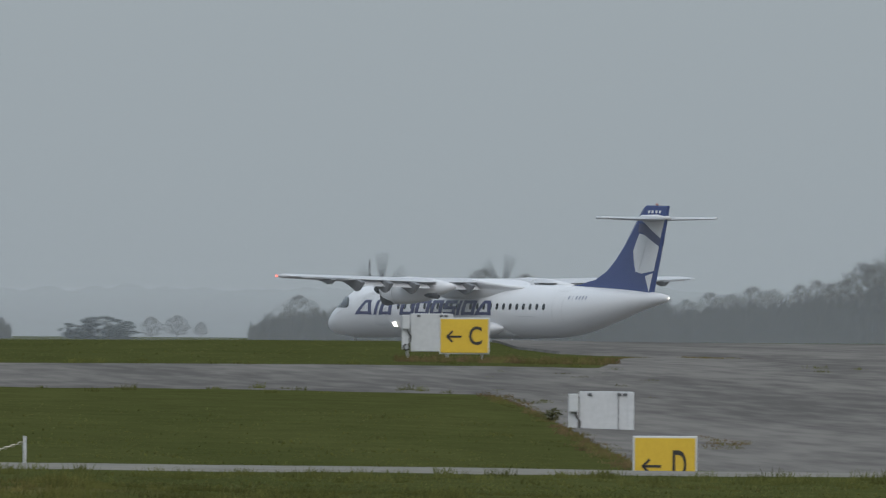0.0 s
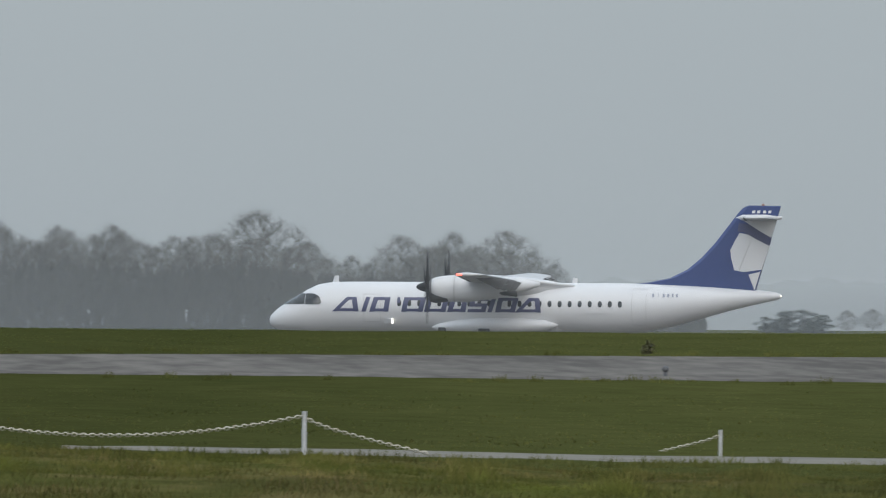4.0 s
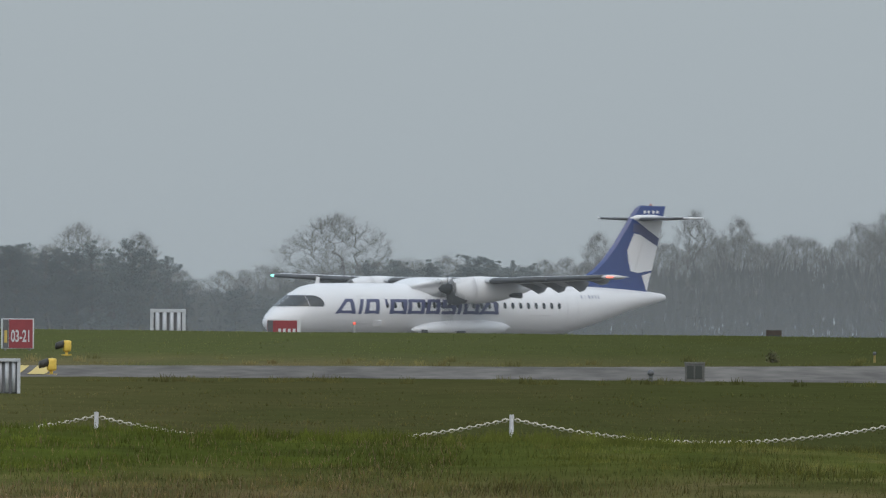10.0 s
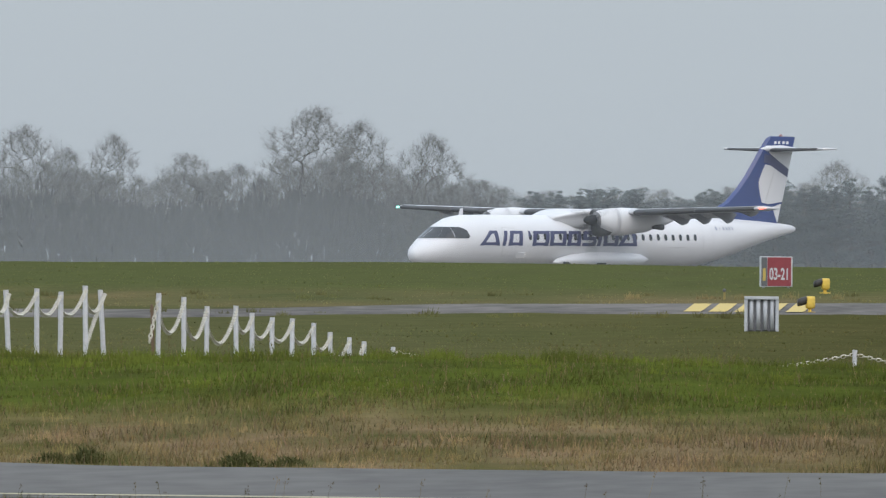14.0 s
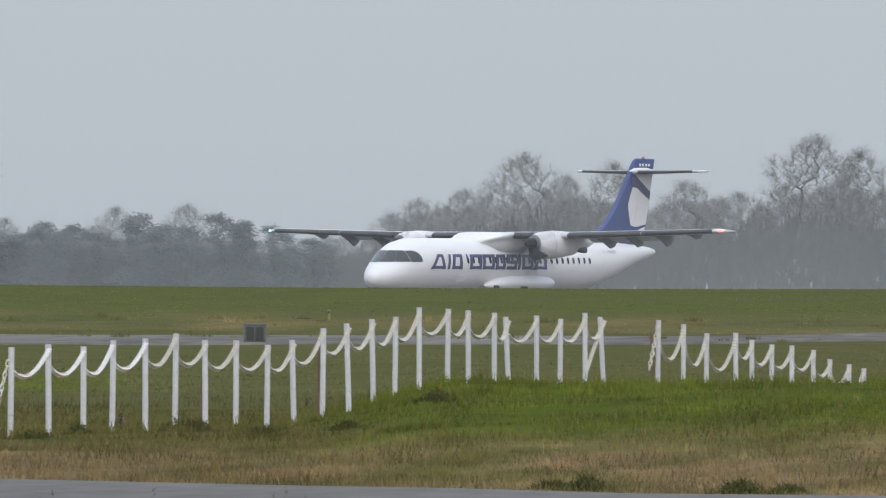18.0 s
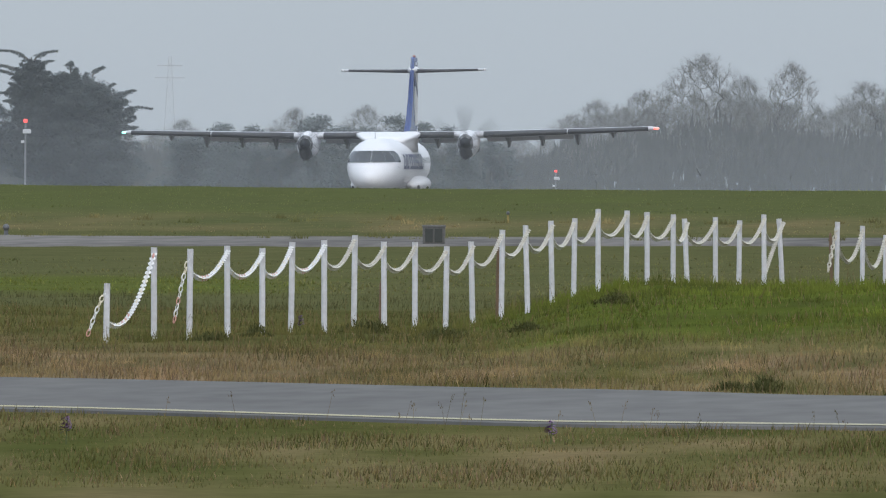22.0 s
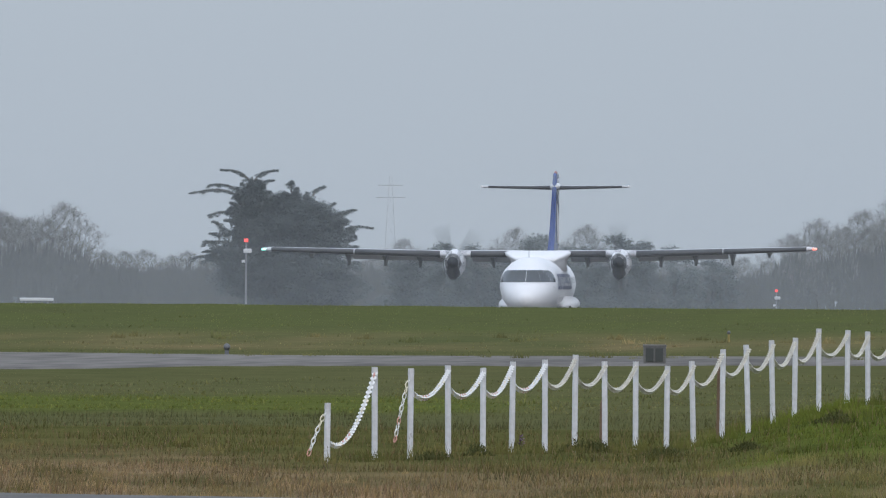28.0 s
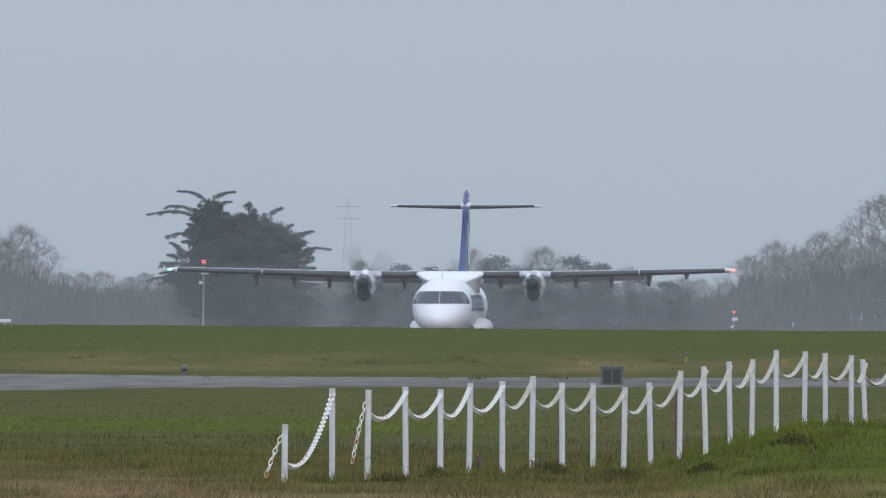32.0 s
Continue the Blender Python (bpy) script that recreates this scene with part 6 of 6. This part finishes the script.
# flat glowing strip behind everything, distance haze painted into its colour
def build_backdrop():
    m = bpy.data.materials.new("painted_haze")
    m.use_nodes = True
    n, l = m.node_tree.nodes, m.node_tree.links
    n.clear()
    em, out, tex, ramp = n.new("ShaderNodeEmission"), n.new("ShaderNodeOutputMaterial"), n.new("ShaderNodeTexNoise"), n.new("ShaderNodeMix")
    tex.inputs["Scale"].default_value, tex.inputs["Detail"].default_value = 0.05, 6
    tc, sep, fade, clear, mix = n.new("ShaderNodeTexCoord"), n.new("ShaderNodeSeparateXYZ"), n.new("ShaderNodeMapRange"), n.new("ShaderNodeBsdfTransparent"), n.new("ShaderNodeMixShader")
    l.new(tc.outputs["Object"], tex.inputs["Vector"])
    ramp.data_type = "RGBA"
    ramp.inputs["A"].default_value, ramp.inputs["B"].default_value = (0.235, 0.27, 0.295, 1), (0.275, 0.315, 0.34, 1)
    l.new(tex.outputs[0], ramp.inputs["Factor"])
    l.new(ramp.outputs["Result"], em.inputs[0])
    l.new(tc.outputs["Object"], sep.inputs[0])  # the strip turns see-through upwards, like thinning haze
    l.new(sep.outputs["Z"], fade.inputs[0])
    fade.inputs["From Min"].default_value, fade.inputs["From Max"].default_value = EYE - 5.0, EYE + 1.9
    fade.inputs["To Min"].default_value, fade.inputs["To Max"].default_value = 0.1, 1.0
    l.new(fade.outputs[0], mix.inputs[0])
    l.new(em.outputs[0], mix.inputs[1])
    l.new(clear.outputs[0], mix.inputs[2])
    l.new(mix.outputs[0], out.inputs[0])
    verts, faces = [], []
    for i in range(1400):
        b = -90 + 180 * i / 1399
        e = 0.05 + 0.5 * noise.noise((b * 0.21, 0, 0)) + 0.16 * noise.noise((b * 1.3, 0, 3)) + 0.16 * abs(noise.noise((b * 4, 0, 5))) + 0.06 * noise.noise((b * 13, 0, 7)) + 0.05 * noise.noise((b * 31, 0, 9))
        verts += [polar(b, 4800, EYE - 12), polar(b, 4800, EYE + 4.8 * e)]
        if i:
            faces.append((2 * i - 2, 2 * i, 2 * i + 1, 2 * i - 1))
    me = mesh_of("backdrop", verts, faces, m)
    tagged(new("backdrop", me), "flat glowing strip coloured as far woods in haze", "backdrop", kind="structure")


build_backdrop()


# ---------------------------------------------------------------- haze sheets
def haze_sheet(d, low, high, top):
    """Thin sheet added as haze across the field; lets most light through, fades upwards."""
    m = bpy.data.materials.new("haze_veil")
    m.use_nodes = True
    n, l = m.node_tree.nodes, m.node_tree.links
    n.clear()
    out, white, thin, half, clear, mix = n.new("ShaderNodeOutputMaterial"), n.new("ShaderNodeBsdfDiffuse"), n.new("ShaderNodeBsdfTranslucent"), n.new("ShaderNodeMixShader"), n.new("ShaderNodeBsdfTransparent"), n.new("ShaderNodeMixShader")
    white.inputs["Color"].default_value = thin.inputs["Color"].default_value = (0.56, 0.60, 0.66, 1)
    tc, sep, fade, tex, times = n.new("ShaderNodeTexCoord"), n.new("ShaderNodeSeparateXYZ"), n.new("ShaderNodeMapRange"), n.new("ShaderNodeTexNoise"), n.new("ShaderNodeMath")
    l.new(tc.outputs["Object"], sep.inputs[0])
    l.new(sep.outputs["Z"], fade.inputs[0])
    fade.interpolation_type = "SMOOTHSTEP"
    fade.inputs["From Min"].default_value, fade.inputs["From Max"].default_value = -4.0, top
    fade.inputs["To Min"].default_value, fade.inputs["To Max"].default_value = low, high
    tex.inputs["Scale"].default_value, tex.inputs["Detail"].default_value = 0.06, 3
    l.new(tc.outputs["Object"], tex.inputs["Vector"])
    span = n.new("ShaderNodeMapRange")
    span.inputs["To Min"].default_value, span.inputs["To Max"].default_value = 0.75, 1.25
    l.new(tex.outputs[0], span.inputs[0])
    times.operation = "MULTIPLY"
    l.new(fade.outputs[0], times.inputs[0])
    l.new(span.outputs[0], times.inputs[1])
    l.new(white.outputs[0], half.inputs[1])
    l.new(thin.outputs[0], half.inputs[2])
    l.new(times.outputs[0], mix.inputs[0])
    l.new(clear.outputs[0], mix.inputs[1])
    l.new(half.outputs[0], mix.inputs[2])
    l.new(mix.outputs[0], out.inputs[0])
    verts = [polar(-80 + 2 * k, d, z) for k in range(81) for z in (-8.0, 0.0, 8.0, 19.0)]
    faces = [(4 * k + j, 4 * k + 4 + j, 4 * k + 5 + j, 4 * k + 1 + j) for k in range(80) for j in range(3)]
    tagged(new("mist", mesh_of("mist", verts, faces, m)), "thin pale sheet added as haze over the distance", "mist", kind="stuff")


haze_sheet(2560, 0.17, 0.0, 14.0)
haze_sheet(1320, 0.12, 0.0, 18.0)


# ---------------------------------------------------------------- grass
def build_grass(name, label, count, d0, d1, tall, wide, seed, keep):
    """Single blades, thicker towards the camera, in the turf's colour where they grow, tinted brighter."""
    rng = np.random.default_rng(seed)
    verts, faces, tint = [], [], []
    for _ in range(count):
        b = rng.uniform(-68, 68)
        d = 1 / (1 / d1 + (1 / d0 - 1 / d1) * rng.random())
        if not keep(b, d) or (d < 260 and b > 5):
            continue
        x, clump = d * b / 1000, 0.0
        clump = noise.noise((x * 0.9, d * 0.11, 1.0)) + 0.6 * noise.noise((x * 3.1, d * 0.4, 6.0))
        h = rng.uniform(*tall) * max(0.35, 1 + 0.9 * clump) * (0.6 if d < 222 else 1.0) * (0.4 if taxi_near(b) - 45 < d < taxi_near(b) else 1.0)
        p = polar(b, d, ground(b, d) - 0.02)
        lean = rng.uniform(-0.45, 0.45) * h
        w = rng.uniform(*wide)
        n = len(verts)
        verts += [(p.x - w, p.y, p.z), (p.x + w, p.y + w, p.z), (p.x + lean, p.y + rng.uniform(-0.3, 0.3) * h, p.z + h)]
        faces.append((n, n + 1, n + 2))
        c = turf(b + rng.normal(0, 0.25), d + rng.normal(0, 5.0 if d < 420 else 1.0))
        # far blades are tinted brighter to make up for shade on upright faces
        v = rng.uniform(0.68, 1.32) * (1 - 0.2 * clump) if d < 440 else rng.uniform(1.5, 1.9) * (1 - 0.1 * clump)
        if d < 380 and b < 0 and rng.random() < 0.16:
            c = blend(c, STRAW, 0.75)
        c = (c[0] * v * rng.uniform(0.92, 1.1), c[1] * v, c[2] * v * rng.uniform(0.8, 1.25))
        # tips are tinted lighter still, also against that shade
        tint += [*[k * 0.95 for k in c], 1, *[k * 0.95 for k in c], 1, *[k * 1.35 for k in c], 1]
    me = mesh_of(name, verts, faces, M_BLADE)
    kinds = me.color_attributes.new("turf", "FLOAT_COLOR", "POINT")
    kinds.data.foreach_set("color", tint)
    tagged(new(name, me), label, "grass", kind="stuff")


off_road = lambda b, d: d < road_near(b) - 0.5 or d > road_far(b) + 0.8
off_taxi = lambda b, d: (d < taxi_near(b) - 1 or d > taxi_far(b) + 1) and not (b > 18 and 505 < d < 530)
build_grass("meadow_grass", "tall uneven meadow grass, green and straw coloured", 400000, 170, 440, (0.025, 0.095), (0.002, 0.006), 1, off_road)
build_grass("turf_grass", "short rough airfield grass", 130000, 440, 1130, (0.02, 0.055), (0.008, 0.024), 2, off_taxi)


def build_tufts():
    """Ragged tufts: along the pale path, on the mound and at the road's edge."""
    rng = np.random.default_rng(12)
    verts, faces, tint = [], [], []
    spots = [(rng.uniform(8, 66), rng.uniform(470, 508), rng.uniform(0.05, 0.2)) for _ in range(280)]
    for _ in range(1300):  # a ragged fringe on the rise before the pale path, tall in places
        q = rng.uniform(2, 66)
        tall = 0.06 + 0.20 * max(0.0, noise.noise((q * 0.45, 2.0, 1.0)) + 0.5 * noise.noise((q * 1.9, 5.0, 1.0)))
        spots.append((q, rng.uniform(300, 352), tall * rng.uniform(0.6, 1.1)))
    for _ in range(1500):  # clumps all over the western meadow
        q, far = rng.uniform(-66, 0), 1 / rng.uniform(1 / 345, 1 / 236)
        lump = noise.noise((q * 0.8, far * 0.07, 4.0))
        if far > road_far(q) + 2 and lump > -0.1:
            spots.append((q, far, rng.uniform(0.03, 0.08) * (1 + 1.2 * lump)))
    for i, (q, _) in enumerate(POSTS):  # grass left standing round the fence posts
        spots += [(q + rng.normal(0, 0.25), 298.5 + 3.2 * i + rng.uniform(-1.5, 1.0), rng.uniform(0.07, 0.17)) for _ in range(4)]
    spots += [(rng.uniform(-42, 10), rng.uniform(335, 355), rng.uniform(0.05, 0.16)) for _ in range(420)]
    spots += [(q, road_far(q) + rng.uniform(1, 12), rng.uniform(0.04, 0.10)) for q in rng.uniform(-66, 0, 160)]
    spots += [(rng.uniform(-60, 62), rng.uniform(762, 790), rng.uniform(0.06, 0.2)) for _ in range(120)]
    spots += [(rng.uniform(-60, 50), rng.uniform(690, 703), rng.uniform(0.06, 0.2)) for _ in range(120)]
    spots += [(rng.uniform(51, 56), rng.uniform(560, 780), rng.uniform(0.04, 0.10)) for _ in range(50)]
    edge = [(q, taxi_near(q) + rng.normal(3, 6), rng.uniform(0.04, 0.13)) for q in rng.uniform(51, 56.3, 170)]
    edge += [(rng.normal(57.6, 0.45), rng.normal(842, 2), rng.uniform(0.03, 0.10)) for _ in range(60)]  # dead weeds on the apron
    edge += [(rng.normal(55.3, 0.3), rng.normal(836, 2), rng.uniform(0.03, 0.07)) for _ in range(30)]
    edge += [(rng.normal(58.1, 0.5), rng.normal(602, 5), rng.uniform(0.03, 0.10)) for _ in range(60)]
    edge += [(rng.uniform(48.5, 54.8), rng.normal(797, 4), rng.uniform(0.08, 0.22)) for _ in range(120)]
    for k, (b, d, h) in enumerate(spots + edge):
        c = turf(b, d) if k < len(spots) else blend(turf(b, d), (0.085, 0.062, 0.038), rng.random())
        v = rng.uniform(0.95, 1.55)
        for _ in range(26):
            q = b + rng.normal(0, 0.22 if d < 600 else 0.12)
            p = polar(q, d + rng.normal(0, 0.4), ground(q, d) - 0.02)
            t = h * rng.uniform(0.4, 1.2)
            w = rng.uniform(0.004, 0.011) * d / 400
            n = len(verts)
            verts += [(p.x - w, p.y, p.z), (p.x + w, p.y, p.z), (p.x + rng.uniform(-0.5, 0.5) * t, p.y, p.z + t)]
            faces.append((n, n + 1, n + 2))
            # blades tinted brighter, tips most, to offset the shade on standing tufts
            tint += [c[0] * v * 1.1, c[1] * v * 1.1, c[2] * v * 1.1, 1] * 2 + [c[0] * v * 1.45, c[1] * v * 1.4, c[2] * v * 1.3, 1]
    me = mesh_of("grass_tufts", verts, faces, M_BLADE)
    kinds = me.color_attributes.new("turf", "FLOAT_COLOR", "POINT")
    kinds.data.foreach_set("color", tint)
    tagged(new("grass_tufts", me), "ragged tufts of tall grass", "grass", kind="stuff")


build_tufts()


def build_stalks():
    """Thin flowering stems with small seed heads that rise above the grass."""
    rng = np.random.default_rng(31)
    verts, faces, tint = [], [], []
    spots = [(rng.uniform(-66, -10), road_near(-40) - 1 - 9 * rng.random() ** 2, rng.uniform(0.06, 0.26)) for _ in range(60)]
    spots += [(rng.uniform(-66, -10), rng.uniform(255, 345), rng.uniform(0.12, 0.28)) for _ in range(520)]
    for b, d, h in spots:
        p = polar(b, d, ground(b, d) - 0.02)
        lean, w = rng.uniform(-0.3, 0.3) * h, 0.0016 * d / 200
        top = Vector((p.x + lean, p.y, p.z + h))
        n = len(verts)
        w *= 0.7
        verts += [(p.x - w, p.y, p.z), (p.x + w, p.y, p.z), (top.x + w * 0.6, top.y, top.z), (top.x - w * 0.6, top.y, top.z)]
        faces.append((n, n + 1, n + 2, n + 3))
        shade = rng.uniform(0.8, 1.5)
        c = [k * shade for k in blend(OLIVE, STRAW, rng.random() * 0.8)]
        tint += [*c, 1] * 4
        for _ in range(5):
            n = len(verts)
            s = top + Vector((rng.normal(0, 0.008), rng.normal(0, 0.008), rng.uniform(-0.05, 0.0)))
            verts += [(s.x - 0.0025, s.y, s.z), (s.x + 0.0025, s.y, s.z), (s.x + rng.normal(0, 0.003), s.y, s.z + 0.014)]
            faces.append((n, n + 1, n + 2))
            tint += [*[k * 0.8 for k in c], 1] * 3
    me = mesh_of("grass_stalks", verts, faces, M_BLADE)
    kinds = me.color_attributes.new("turf", "FLOAT_COLOR", "POINT")
    kinds.data.foreach_set("color", tint)
    tagged(new("grass_stalks", me), "thin dry stalks with seed heads above the grass", "grass", kind="stuff")


build_stalks()


# ---------------------------------------------------------------- what moves
# the airliner leans a little on the crowned pavement: seconds and degrees
ROLLS = [(0, 0.0), (17, 0.1), (21, 0.8), (24, 0.75), (27, 0.4), (32, 0.25)]


def motions():
    walk(airliner, [(t, pose(x, y, runway_z(x, y), along(ROLLS, t), 0, h)) for t, x, y, h in PLANE_ROWS])
    for k, (hub, side) in enumerate(zip(propellers, (1, -1))):
        walk(hub, [(i / 30, Matrix.Translation((NOSE - 8.92, side * 4.05, 3.42)) @ Matrix.Rotation(radians(-89.0 * i + 19 * k), 4, "X")) for i in range(961)])


motions()
